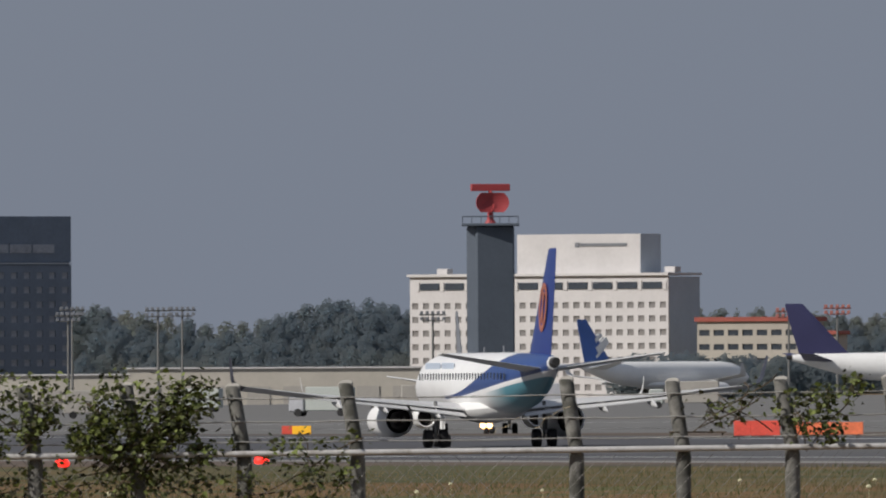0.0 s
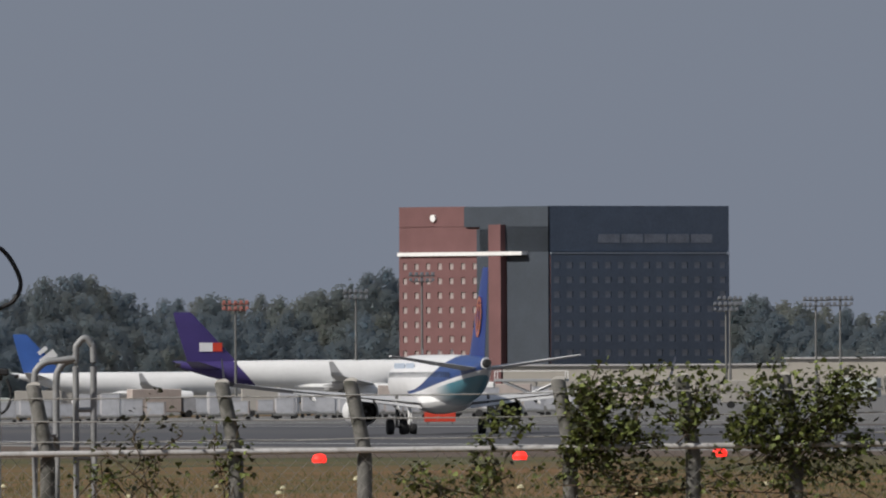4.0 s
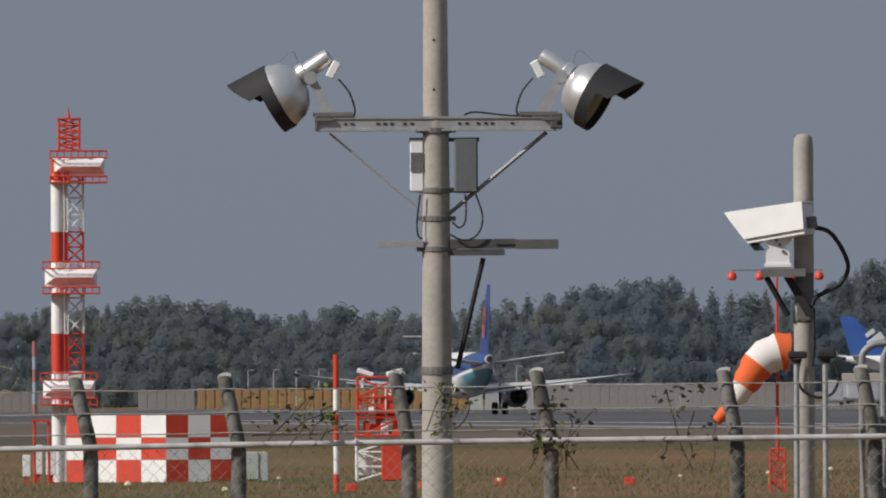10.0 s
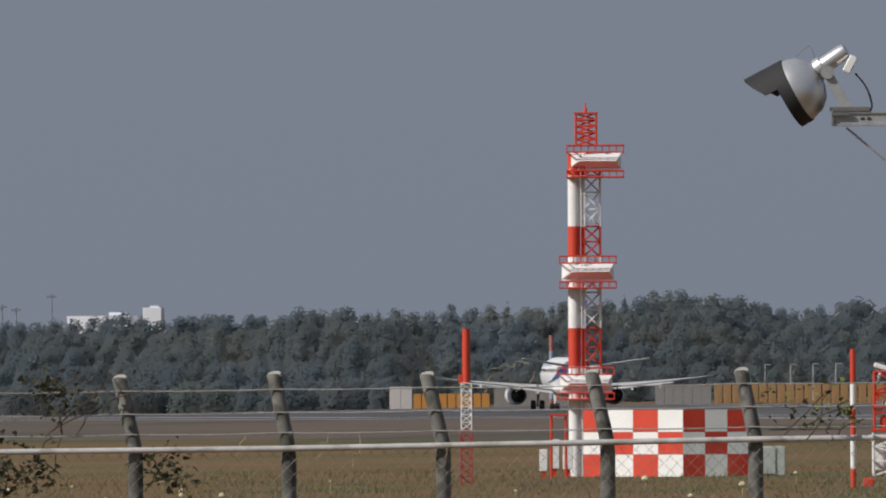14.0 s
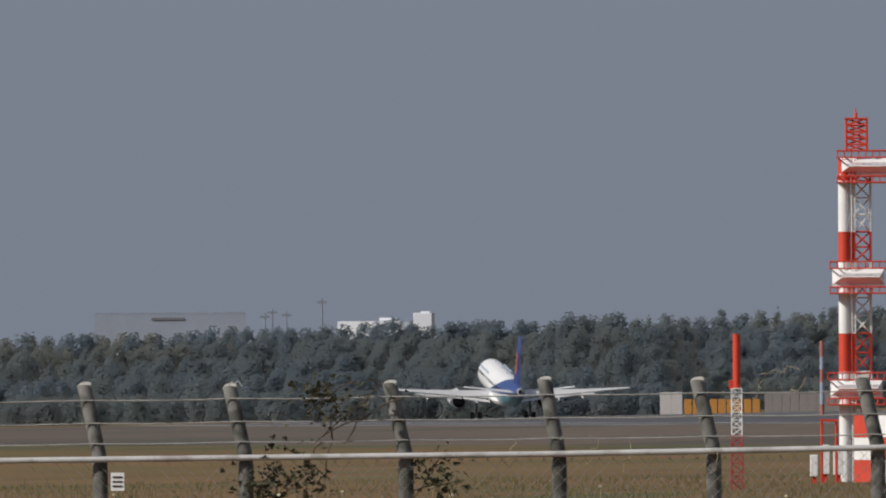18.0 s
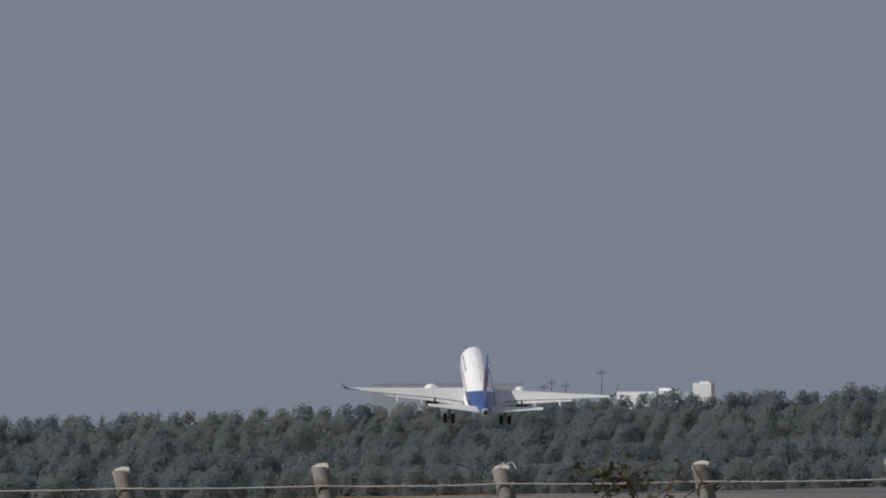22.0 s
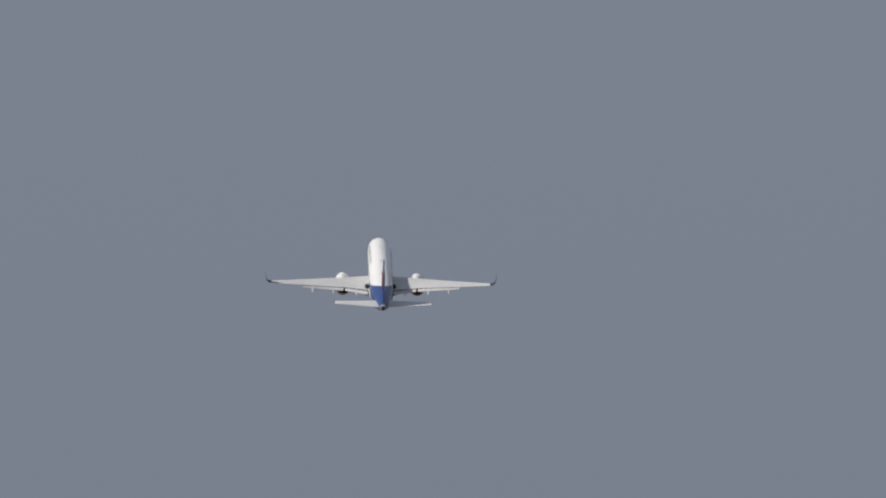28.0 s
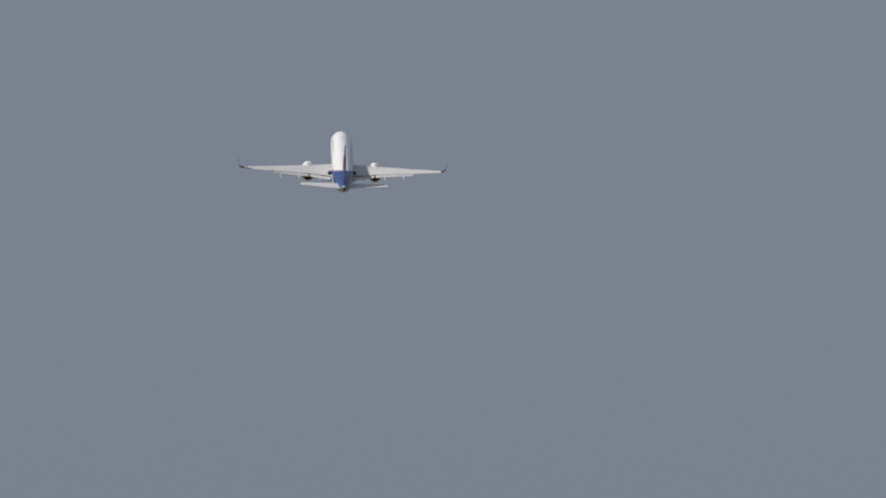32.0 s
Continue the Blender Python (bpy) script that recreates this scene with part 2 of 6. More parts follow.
dry_strip = two_tone(material("dry_strip", (0.128, 0.098, 0.078), 0.95, vary=0.35, size=5.0), (0.084, 0.074, 0.060), 0.02, 0.46, 0.60, (1, 0.5, 1))
green_turf = two_tone(material("green_turf", (0.088, 0.088, 0.042), 0.95, vary=0.4, size=5.0, bump=0.05, fine=20), (0.138, 0.100, 0.046), 0.05, 0.46, 0.60, (1, 0.3, 1))
ground_sheet("ground", grass, [(-3500, -700), (4900, -700), (4900, 4950), (-3500, 4950)], 0.0, "dry brown and green airfield grass")



def near_drop(x, y):
    """How much of the runway's rise is left at x: beyond 1500 m its near side falls towards the meadow."""
    return 1.0 - min(1.0, max(0.0, (RX + 20 - x) / 58)) * float(np.interp(y, (1500, 2100), (0.0, 0.85)))


def verge_edge(y):
    """Where the brown verge ends and the green strip begins: it widens along the runway."""
    return RX - float(np.interp(y, (850, 1020, 1130, 1450), (50, 70, 88, 118)))


def runway_strip(name, mat, x0, x1, y0, y1, lift, label, category, foot=False):
    """A strip along the runway that follows its rise; foot: its first edge stays down on the meadow."""
    s = Shape()
    ys = [y0 + (y1 - y0) * i / 60 for i in range(61)]
    for first, x in ((True, x0), (False, x1)):
        for y in ys:
            xx = verge_edge(y) if x is None else x
            s.v.append((xx, y, ground_z(xx, y) + lift + (0.0 if foot and first else runway_rise(y) * near_drop(xx, y))))
    s.f += [(i, 61 + i, 62 + i, i + 1) for i in range(60)]
    return tagged(part(name, s, mat), label, category, kind="structure")


runway_strip("runway", asphalt, RX - 38, RX + 38, 300, 2268, 0.02, "long grey asphalt runway with white edge lines", "runway")
for off, w in ((-29, 0.9), (29, 0.9)):
    runway_strip("runway_edge_line", line_paint, RX + off - w / 2, RX + off + w / 2, 320, 2240, 0.03, "white painted edge line on the runway", "marking")
ground_sheet("taxiway", apron_concrete, [(RX + 95, 300), (RX + 135, 300), (RX + 135, 2500), (RX + 95, 2500)], 0.05, "pale grey concrete taxiway beside the runway", "taxiway")
ground_sheet("apron", apron_concrete, [(RX + 48, 600), (1500, 600), (1500, 3900), (RX + 190, 3900), (RX + 190, 2300), (RX + 48, 2300)], 0.02, "pale concrete apron of the terminal", "apron")
runway_strip("dry_verge", dry_strip, None, RX - 42, 300, 2268, 0.015, "strip of brown mown grass along the runway", "verge", True)
runway_strip("far_verge", dry_strip, RX + 66, RX + 38, 300, 2268, 0.015, "strip of brown mown grass beyond the runway", "verge", True)
mown = (250, 850, 1020, 1130, 1450, 2020)
ground_sheet("mown_strip", green_turf, [(verge_edge(y) - 0.2, y) for y in mown] + [(verge_edge(y) - w, y) for y, w in zip(mown[::-1], (22, 22, 16, 22, 32, 32))], 0.012, "strip of greener mown grass in the meadow", "verge")
runway_strip("runway_shoulder", pale_slab, RX - 42, RX - 38, 300, 2268, 0.018, "pale concrete shoulder of the runway", "marking")
ground_sheet("end_taxiway", asphalt, [(20, 2030), (RX - 100, 2030), (RX - 60, 2270), (20, 2270)], 0.022, "dark asphalt taxiway at the end of the runway", "taxiway")


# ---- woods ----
# haze put into the leaves: a blue-grey green, shade lifted by strong translucency
leaf_hazed = leafy(two_tone(material("woods_leaf_hazed", (0.038, 0.045, 0.050), 1.0, vary=0.12, size=14.0, fine=9, island=0.04), (0.046, 0.049, 0.046), 0.012, 0.46, 0.66), 8.0)
# bearing, height of the tree tops in metres, distance
WOODS = [(1150, 17, 4450), (720, 16, 4450), (456, 18, 4450), (-84, 18.5, 4450), (-134, 20.5, 4450), (-200, 21, 4450), (-314, 17.5, 4450), (-404, 16, 4450), (-524, 18, 4450), (-630, 20, 4450),
         (-1000, 20, 4450), (-1288, 26, 4450), (-1398, 21.5, 4400), (-1700, 20.5, 4300), (-1810, 24.5, 4100), (-1900, 22, 4000), (-1960, 18.5, 3900), (-2100, 17.5, 3700), (-2271, 19, 3500), (-2431, 16.5, 3400),
         (-2541, 16, 3350), (-2691, 13.5, 3300), (-2821, 14.5, 3250), (-2931, 13, 3200), (-3066, 15.5, 3150), (-3176, 15.2, 3100), (-3300, 13.8, 3050), (-3580, 13.2, 3000), (-3640, 11.9, 2570), (-3786, 11.7, 2560), (-4216, 11.3, 2560),
         (-4766, 10.4, 2560), (-5168, 10.0, 2560), (-6200, 10.3, 2560)]


def woods_at(b):
    k = np.array(WOODS)[::-1]
    return float(np.interp(b, k[:, 0], k[:, 1])), float(np.interp(b, k[:, 0], k[:, 2]))


def small_ball():
    bm = bmesh.new()
    bmesh.ops.create_icosphere(bm, subdivisions=1, radius=1.0)
    bm.verts.ensure_lookup_table()
    out = np.array([v.co[:] for v in bm.verts]), np.array([[v.index for v in f.verts] for f in bm.faces])
    bm.free()
    return out


BALL_V, BALL_F = small_ball()


def crown(rng, height, width, pointed, leaves):
    """One tree: leaf clumps that fill the lobes of its crown, round a closed heart in each. Returns corners and triangles."""
    deep = min(0.9 * height, 1.05 * width)
    if pointed:
        k = 9
        t = np.linspace(0.0, 1.0, k)
        size = width * (0.32 * (1.0 - t) ** 0.85 + 0.03)
        off, a = size * 0.25, np.arange(k) * 2.4 + rng.random(k)
        tall = 0.6 + 0.9 * t
        z = height - 1.35 * deep * (1 - t)
    else:
        k = 9
        t = (np.arange(k) + rng.random(k) * 0.8) / k
        half = width * 0.56 * np.sqrt(np.clip(1 - (1.15 * t - 0.25) ** 2, 0.06, 1))
        size = width * (0.24 + 0.14 * rng.random(k)) * (1.10 - 0.38 * t)
        a = np.arange(k) * 2.4 + rng.random(k) * 1.2
        off = np.clip(half - size * 0.6, 0, None) * (0.4 + 0.6 * rng.random(k))
        tall = 0.80 + 0.25 * rng.random(k)
        z = height - deep * (1 - t) - size * tall * 0.8
    size[0], off[0], z[0] = 0.46 * width, 0.0, 0.45 * height
    tall = np.where(np.arange(k) == 0, 0.48 * height / size[0], tall)
    c = np.stack([off * np.cos(a), off * np.sin(a) * 0.6, z], 1)
    stretch = np.stack([np.ones(k), np.full(k, 0.75), np.ones(k) * tall], 1) * size[:, None]
    pick = rng.choice(k, leaves, p=size ** 2 / (size ** 2).sum())
    way = rng.normal(size=(leaves, 3))
    way /= np.linalg.norm(way, axis=1)[:, None]
    m = c[pick] + way * stretch[pick] * (0.55 + 0.50 * rng.random((leaves, 1)) ** 0.6 + 0.14 * rng.random((leaves, 1)) ** 5)
    whole = (m - np.array((0, 0, height - 0.75 * deep))) / np.array((0.5 * width, 0.4 * width, 0.8 * deep))
    whole /= np.linalg.norm(whole, axis=1)[:, None] + 1e-6
    face = 0.20 * whole + 0.04 * way + np.array((-0.22, -0.48, 0.42)) + rng.normal(size=(leaves, 3)) * 0.04
    g = (0.022 + 0.026 * rng.random((leaves, 1))) * width
    u = np.cross(face, rng.normal(size=(leaves, 3)))
    u /= np.linalg.norm(u, axis=1)[:, None]
    w = np.cross(face, u)
    w /= np.linalg.norm(w, axis=1)[:, None]
    v = np.stack([m - u * g - w * g * 0.6, m + u * g * 1.1 - w * g * 0.5, m + w * g * 1.1 + u * g * (rng.random((leaves, 1)) - 0.5)], 1).reshape(-1, 3)
    v[:, 2] = np.maximum(v[:, 2], 0.0)
    heart = (c[:, None] + BALL_V[None] * stretch[:, None] * (0.42 + 0.2 * rng.random((k, len(BALL_V), 1)))).reshape(-1, 3)
    heart[:, 2] = np.maximum(heart[:, 2], 0.0)
    f = np.concatenate([np.arange(3 * leaves).reshape(-1, 3), len(v) + (BALL_F[None] + (np.arange(k) * len(BALL_V))[:, None, None]).reshape(-1, 3)])
    return np.concatenate([v, heart]), f


def woods(name, first, last, step, back, scale, fringe, seed, label, leaves=None):
    rng = np.random.default_rng(seed)
    vs, fs, count = [], [], 0
    b = first
    while b > last:
        h, d = woods_at(b)
        hill = rng.random()
        hh = h * scale * (1.10 + 0.07 * hill * hill)
        d2 = d + back + rng.normal() * 18
        width = step * d / F * (1.5 + 1.0 * rng.random())
        firs = 0.75 if -2620 < b < -2480 or -2190 < b < -2020 else 0.06
        v, f = crown(rng, hh * (0.95 if firs > 0.5 else 1.0), width, rng.random() < firs, fringe)
        x, y = xy(b, d2)
        vs.append(v + np.array([x, y, ground_z(x, y) - 0.3]))
        fs.append(f + count)
        count += len(v)
        b -= step * (0.55 + 0.8 * rng.random())
    v, f = np.concatenate(vs), np.concatenate(fs)
    me = bpy.data.meshes.new(name)
    me.vertices.add(len(v))
    me.vertices.foreach_set("co", v.astype(np.float32).ravel())
    me.loops.add(f.size)
    me.loops.foreach_set("vertex_index", f.astype(np.int32).ravel())
    me.polygons.add(len(f))
    me.polygons.foreach_set("loop_start", np.arange(0, f.size, 3, dtype=np.int32))
    me.update(calc_edges=True)
    me.materials.append(leaves or leaf_hazed)
    return tagged(new(name, me), label, "woods", kind="stuff")


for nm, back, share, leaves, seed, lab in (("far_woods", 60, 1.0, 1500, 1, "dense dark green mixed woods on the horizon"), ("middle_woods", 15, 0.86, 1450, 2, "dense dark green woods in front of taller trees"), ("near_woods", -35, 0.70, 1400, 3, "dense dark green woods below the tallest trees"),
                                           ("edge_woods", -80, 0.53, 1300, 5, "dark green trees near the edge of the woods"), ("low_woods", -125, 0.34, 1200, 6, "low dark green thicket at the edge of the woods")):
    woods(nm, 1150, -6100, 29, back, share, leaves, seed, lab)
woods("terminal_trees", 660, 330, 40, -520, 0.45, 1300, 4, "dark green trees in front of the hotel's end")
for off, w in ((50, 1.2), (92, 0.8), (138, 0.8)):
    ground_sheet("taxiway_line", line_paint, [(RX + off - w / 2, 620), (RX + off + w / 2, 620), (RX + off + w / 2, 2280), (RX + off - w / 2, 2280)], 0.06, "pale painted line along the taxiway", "marking")
for y0, y1, x0, x1 in ((900, 1500, 260, 420), (1700, 2200, 420, 640), (1200, 1700, 640, 900)):
    ground_sheet("concrete_stand", pale_slab, [(RX + x0, y0), (RX + x1, y0), (RX + x1, y1), (RX + x0, y1)], 0.06, "paler concrete aircraft stand", "apron")


# ---- aircraft ----
def livery(name, top, band, belly, first=6.0):
    """White fuselage with a rising band and a tinted rear belly, by height and length along the body."""
    m = material(name, top, 0.38, vary=0.05, size=2.0, coat=0.15)
    n, l = m.node_tree.nodes, m.node_tree.links
    b = n["Principled BSDF"]
    base = b.inputs["Base Color"].links[0].from_socket
    c, s = n.new("ShaderNodeTexCoord"), n.new("ShaderNodeSeparateXYZ")
    l.new(c.outputs["Object"], s.inputs[0])

    def op(kind, a, k, third=None):
        o = n.new("ShaderNodeMath")
        o.operation = kind
        for i, v in enumerate((a, k, third)):
            if v is None:
                continue
            if isinstance(v, (int, float)):
                o.inputs[i].default_value = v
            else:
                l.new(v, o.inputs[i])
        return o.outputs[0]

    y, z = s.outputs[1], s.outputs[2]
    back = op("MAXIMUM", op("SUBTRACT", first, y), 0.0)
    up = op("ADD", op("MULTIPLY", op("POWER", op("DIVIDE", back, 15.6), 2.0), 2.3), 2.78)
    low = op("ADD", op("MULTIPLY", op("POWER", op("DIVIDE", back, 22.0), 1.5), 1.35), 2.62)
    in_band = op("MULTIPLY", op("LESS_THAN", z, up), op("GREATER_THAN", z, low))
    in_band = op("MULTIPLY", op("MULTIPLY", in_band, op("LESS_THAN", y, first - 0.3)), op("GREATER_THAN", y, -17.7))
    fade = n.new("ShaderNodeMapRange")
    fade.inputs[1].default_value, fade.inputs[2].default_value = -5.5, -10.5
    l.new(y, fade.inputs[0])
    in_belly = op("MULTIPLY", op("LESS_THAN", z, op("SUBTRACT", low, 0.24)), fade.outputs[0])
    for mask, color in ((in_band, band), (in_belly, belly)):
        x = n.new("ShaderNodeMix")
        x.data_type = "RGBA"
        l.new(mask, x.inputs[0])
        l.new(base, x.inputs[6])
        x.inputs[7].default_value = (*color, 1)
        base = x.outputs[2]
    l.new(base, b.inputs["Base Color"])
    return m


jet_body = livery("jet_body_paint", (0.80, 0.80, 0.80), (0.022, 0.058, 0.20), (0.10, 0.28, 0.35))
plain_body = material("plain_body_paint", (0.80, 0.80, 0.79), 0.4, vary=0.05, size=3.0)
wing_grey = material("wing_grey", (0.56, 0.56, 0.56), 0.45, vary=0.1, size=1.5)
tail_grey = material("tail_grey", (0.64, 0.64, 0.64), 0.5, vary=0.1, size=1.5)
slate_grey = material("slate_grey", (0.16, 0.17, 0.19), 0.45, vary=0.1, size=1.0)
blue_paint = material("blue_paint", (0.011, 0.034, 0.19), 0.4, vary=0.08, size=1.0, coat=0.2)
sky_blue = material("sky_blue_paint", (0.05, 0.13, 0.42), 0.4, vary=0.1, size=2.0)
purple_paint = material("purple_paint", (0.055, 0.038, 0.16), 0.4, vary=0.1, size=2.0)
orange_paint = material("orange_paint", (0.36, 0.13, 0.09), 0.45, vary=0.05)
nozzle_metal = material("nozzle_metal", (0.07, 0.065, 0.06), 0.45, 0.7, vary=0.2, size=0.4)
faded_blue = material("faded_blue", (0.45, 0.52, 0.62), 0.5, vary=0.05)
lamp_glow = material("lamp_glow", (1.0, 0.55, 0.20), 0.5, emit=6.0)
red_glow = material("red_glow", (1.0, 0.03, 0.02), 0.5, emit=1.6)


def surface(shape, sections, up=False):
    """An aerofoil through sections (span, leading edge y, chord, height, thickness, rise of the rear edge); up: a fin, its span runs upwards."""
    prof = ((0, 0), (0.06, 0.55), (0.25, 1.0), (0.6, 0.7), (1.0, 0.06), (1.0, -0.06), (0.6, -0.5), (0.25, -0.8), (0.06, -0.5))
    rings = []
    for a, le, ch, h, th, *rise in sections:
        rings.append([((t * th / 2, le - c * ch, a) if up else (a, le - c * ch, h + t * th / 2 + c * sum(rise))) for c, t in prof])
    return shape.skin(rings)


BODY = [(17.4, 3.0, 0.06, 0.06), (17.1, 3.02, 0.42, 0.40), (16.4, 3.08, 0.82, 0.82), (15.2, 3.22, 1.18, 1.25), (13.6, 3.36, 1.41, 1.56), (11.5, 3.42, 1.50, 1.67), (6.0, 3.42, 1.505, 1.675), (0.0, 3.42, 1.505, 1.675), (-5.0, 3.42, 1.505, 1.675),
        (-7.5, 3.46, 1.46, 1.62), (-10.0, 3.58, 1.33, 1.47), (-12.5, 3.84, 1.10, 1.20), (-14.8, 4.13, 0.80, 0.87), (-16.6, 4.37, 0.52, 0.57), (-17.9, 4.51, 0.31, 0.35)]


navy_tip = material("navy_tip", (0.035, 0.037, 0.055), 0.45, vary=0.1)


def gear_leg(jet, x, y, r, gap, top, label):
    """A leg with two wheels; its origin is the hinge at the top."""
    s = Shape().rod((0, 0, 0.55 if y < 5 else 0.0), (0, 0, r - top), 0.10, 0.08, 10).rod((-gap / 2, 0, r - top), (gap / 2, 0, r - top), 0.07, None, 8)
    s.rod((0, 0, -0.35), (0, 0.75, 0.02), 0.05, None, 6).box(0.13, 0.0, (r - top) * 0.42, 0.03, 0.5, 0.8)
    leg = part("landing_gear", s, white_paint if y > 5 else dull_steel, jet, label, Matrix.Translation((x, y, top)))
    for k in (-1, 1):
        t = Shape().lathe([(r * 0.62, -0.22), (r * 0.93, -0.21), (r, -0.13), (r, 0.13), (r * 0.93, 0.21), (r * 0.62, 0.22)], 20, Matrix.Translation((k * gap / 2, 0, r - top)) @ Matrix.Rotation(radians(90), 4, "Y"))
        part("tyre", t, rubber, leg, smooth=True)
        t = Shape().lathe([(r * 0.25, -0.12), (r * 0.6, -0.15), (r * 0.6, 0.15), (r * 0.25, 0.12)], 14, Matrix.Translation((k * gap / 2, 0, r - top)) @ Matrix.Rotation(radians(90), 4, "Y"))
        part("rim", t, galvanised, leg)
    return leg


def build_jet(name, label, m, scale, body_mat, fin_mat, fine=True, engine_mat=None, tail_mat=None):
    """A twin-jet airliner; its origin lies on the ground between the main wheels, nose towards +y."""
    jet = thing(name, label, "airplane", m @ Matrix.Scale(scale, 4))
    n = 28 if fine else 18
    s = Shape()
    s.skin([[(rx * math.sin(6.28318 * i / n), y, z + rz * math.cos(6.28318 * i / n)) for i in range(n)] for y, z, rx, rz in BODY])
    part("fuselage", s, body_mat, jet, smooth=True)
    s = Shape()
    s.skin([[(rx * math.cos(6.28318 * i / 14), y, z + rz * math.sin(6.28318 * i / 14)) for i in range(14)] for y, z, rx, rz in ((5.5, 2.1, 0.3, 0.25), (4.5, 2.05, 1.25, 0.60), (1, 2.0, 1.55, 0.72), (-3, 2.05, 1.45, 0.66), (-6.5, 2.2, 0.6, 0.4))])
    part("wing_root_fairing", s, plain_body, jet, smooth=True)
    part("tail_nozzle", Shape().rod((0, -17.85, 4.51), (0, -18.5, 4.56), 0.29, 0.22, 18), nozzle_metal, jet, "dark metal exhaust cone of the tail unit", smooth=True)
    for k in (-1, 1):
        w = part("wing", surface(Shape(), [(k * 1.2, 5.6, 6.4, 2.0, 0.85), (k * 4.6, 3.75, 4.5, 2.32, 0.55), (k * 9.3, 1.35, 2.9, 2.72, 0.33, 0.06), (k * 13.8, -0.95, 1.7, 3.12, 0.20, 0.20)]), wing_grey, jet, smooth=True)
        part("winglet", surface(Shape(), [(k * 13.8, -0.95, 1.7, 3.12, 0.20, 0.20), (k * 14.25, -1.30, 1.40, 3.32, 0.15, 0.1), (k * 14.46, -1.65, 1.10, 3.70, 0.12), (k * 14.66, -2.45, 0.55, 4.85, 0.08)]), navy_tip if fine else wing_grey, w, "dark upturned wing tip")
        # lowered flaps, inner and outer
        part("flap", Shape().add([(k * 1.6, -0.75, 1.87), (k * 4.5, -0.72, 2.22), (k * 4.5, -1.45, 2.08), (k * 1.6, -1.65, 1.68), (k * 1.6, -0.75, 1.77), (k * 4.5, -0.72, 2.14), (k * 4.5, -1.45, 2.04), (k * 1.6, -1.65, 1.64)],
                                 [(0, 1, 2, 3), (7, 6, 5, 4), (0, 3, 7, 4), (1, 5, 6, 2), (2, 6, 7, 3), (0, 4, 5, 1)]), wing_grey, w)
        part("flap", Shape().add([(k * 4.7, -0.72, 2.24), (k * 9.9, -1.5, 2.75), (k * 9.9, -1.95, 2.64), (k * 4.7, -1.42, 2.08), (k * 4.7, -0.72, 2.17), (k * 9.9, -1.5, 2.69), (k * 9.9, -1.95, 2.61), (k * 4.7, -1.42, 2.04)],
                                 [(0, 1, 2, 3), (7, 6, 5, 4), (0, 3, 7, 4), (1, 5, 6, 2), (2, 6, 7, 3), (0, 4, 5, 1)]), wing_grey, w)
        for fx, fy, fz in ((3.1, -0.2, 2.05), (6.0, -0.4, 2.34), (8.6, -0.9, 2.58)):
            s = Shape().skin([[(k * fx + rr * math.cos(6.28318 * i / 8), fy + dy, fz + dz + 1.5 * rr * math.sin(6.28318 * i / 8)) for i in range(8)] for dy, dz, rr in ((1.0, 0.1, 0.03), (0.5, -0.05, 0.14), (-0.6, -0.2, 0.16), (-1.9, -0.42, 0.03))])
            part("flap_fairing", s, wing_grey, w, smooth=True)
        e = Shape().lathe([(0.70, 0.0), (0.86, 0.3), (0.93, 1.2), (0.93, 3.4), (0.86, 4.7), (0.77, 5.1), (0.70, 5.05), (0.72, 4.2)], 24, Matrix.Translation((k * 4.7, 1.5, 1.48)) @ Matrix.Rotation(radians(-90), 4, "X"), caps=False)
        # the fan duct's inside, seen from behind
        e.lathe([(0.70, 0.0), (0.78, 0.7), (0.80, 4.2)], 24, Matrix.Translation((k * 4.7, 1.5, 1.48)) @ Matrix.Rotation(radians(-90), 4, "X"), caps=False)
        eng = part("engine", e, engine_mat or plain_body, jet, "white engine nacelle with a dark exhaust", smooth=True)
        part("exhaust", Shape().lathe([(0.02, -0.75), (0.22, -0.35), (0.36, -0.1), (0.50, -0.05), (0.56, 0.6), (0.78, 0.75), (0.78, 0.8)], 20, Matrix.Translation((k * 4.7, 1.5, 1.48)) @ Matrix.Rotation(radians(-90), 4, "X")), nozzle_metal, eng, smooth=True)
        part("pylon", Shape().add([(k * 4.7 + a, y, z) for a in (-0.14, 0.14) for y, z in ((5.2, 2.3), (4.6, 2.6), (1.2, 2.45), (0.6, 2.15), (2.2, 2.1))], [(0, 1, 2, 3, 4), (9, 8, 7, 6, 5), (0, 5, 6, 1), (1, 6, 7, 2), (2, 7, 8, 3), (3, 8, 9, 4), (4, 9, 5, 0)]), wing_grey, jet)
        part("tailplane", surface(Shape(), [(k * 0.25, -13.0, 3.6, 4.04, 0.36, 0.16), (k * 6.04, -16.6, 1.5, 4.96, 0.14, 0.07)]), tail_mat or tail_grey, jet, smooth=True)
    part("fin", surface(Shape(), [(4.3, -9.6, 7.3, 0, 0.5), (5.2, -11.7, 5.5, 0, 0.46), (7.8, -14.1, 3.9, 0, 0.34), (10.45, -16.6, 2.1, 0, 0.2), (10.57, -16.85, 1.7, 0, 0.12)], True), fin_mat, jet, smooth=True)
    legs = [gear_leg(jet, -2.97, 0, 0.50, 0.84, 1.95, "dark main landing gear with two wheels"), gear_leg(jet, 2.97, 0, 0.50, 0.84, 1.95, "dark main landing gear with two wheels"), gear_leg(jet, 0, 13.8, 0.34, 0.5, 1.9, "white nose landing gear with two small wheels")]
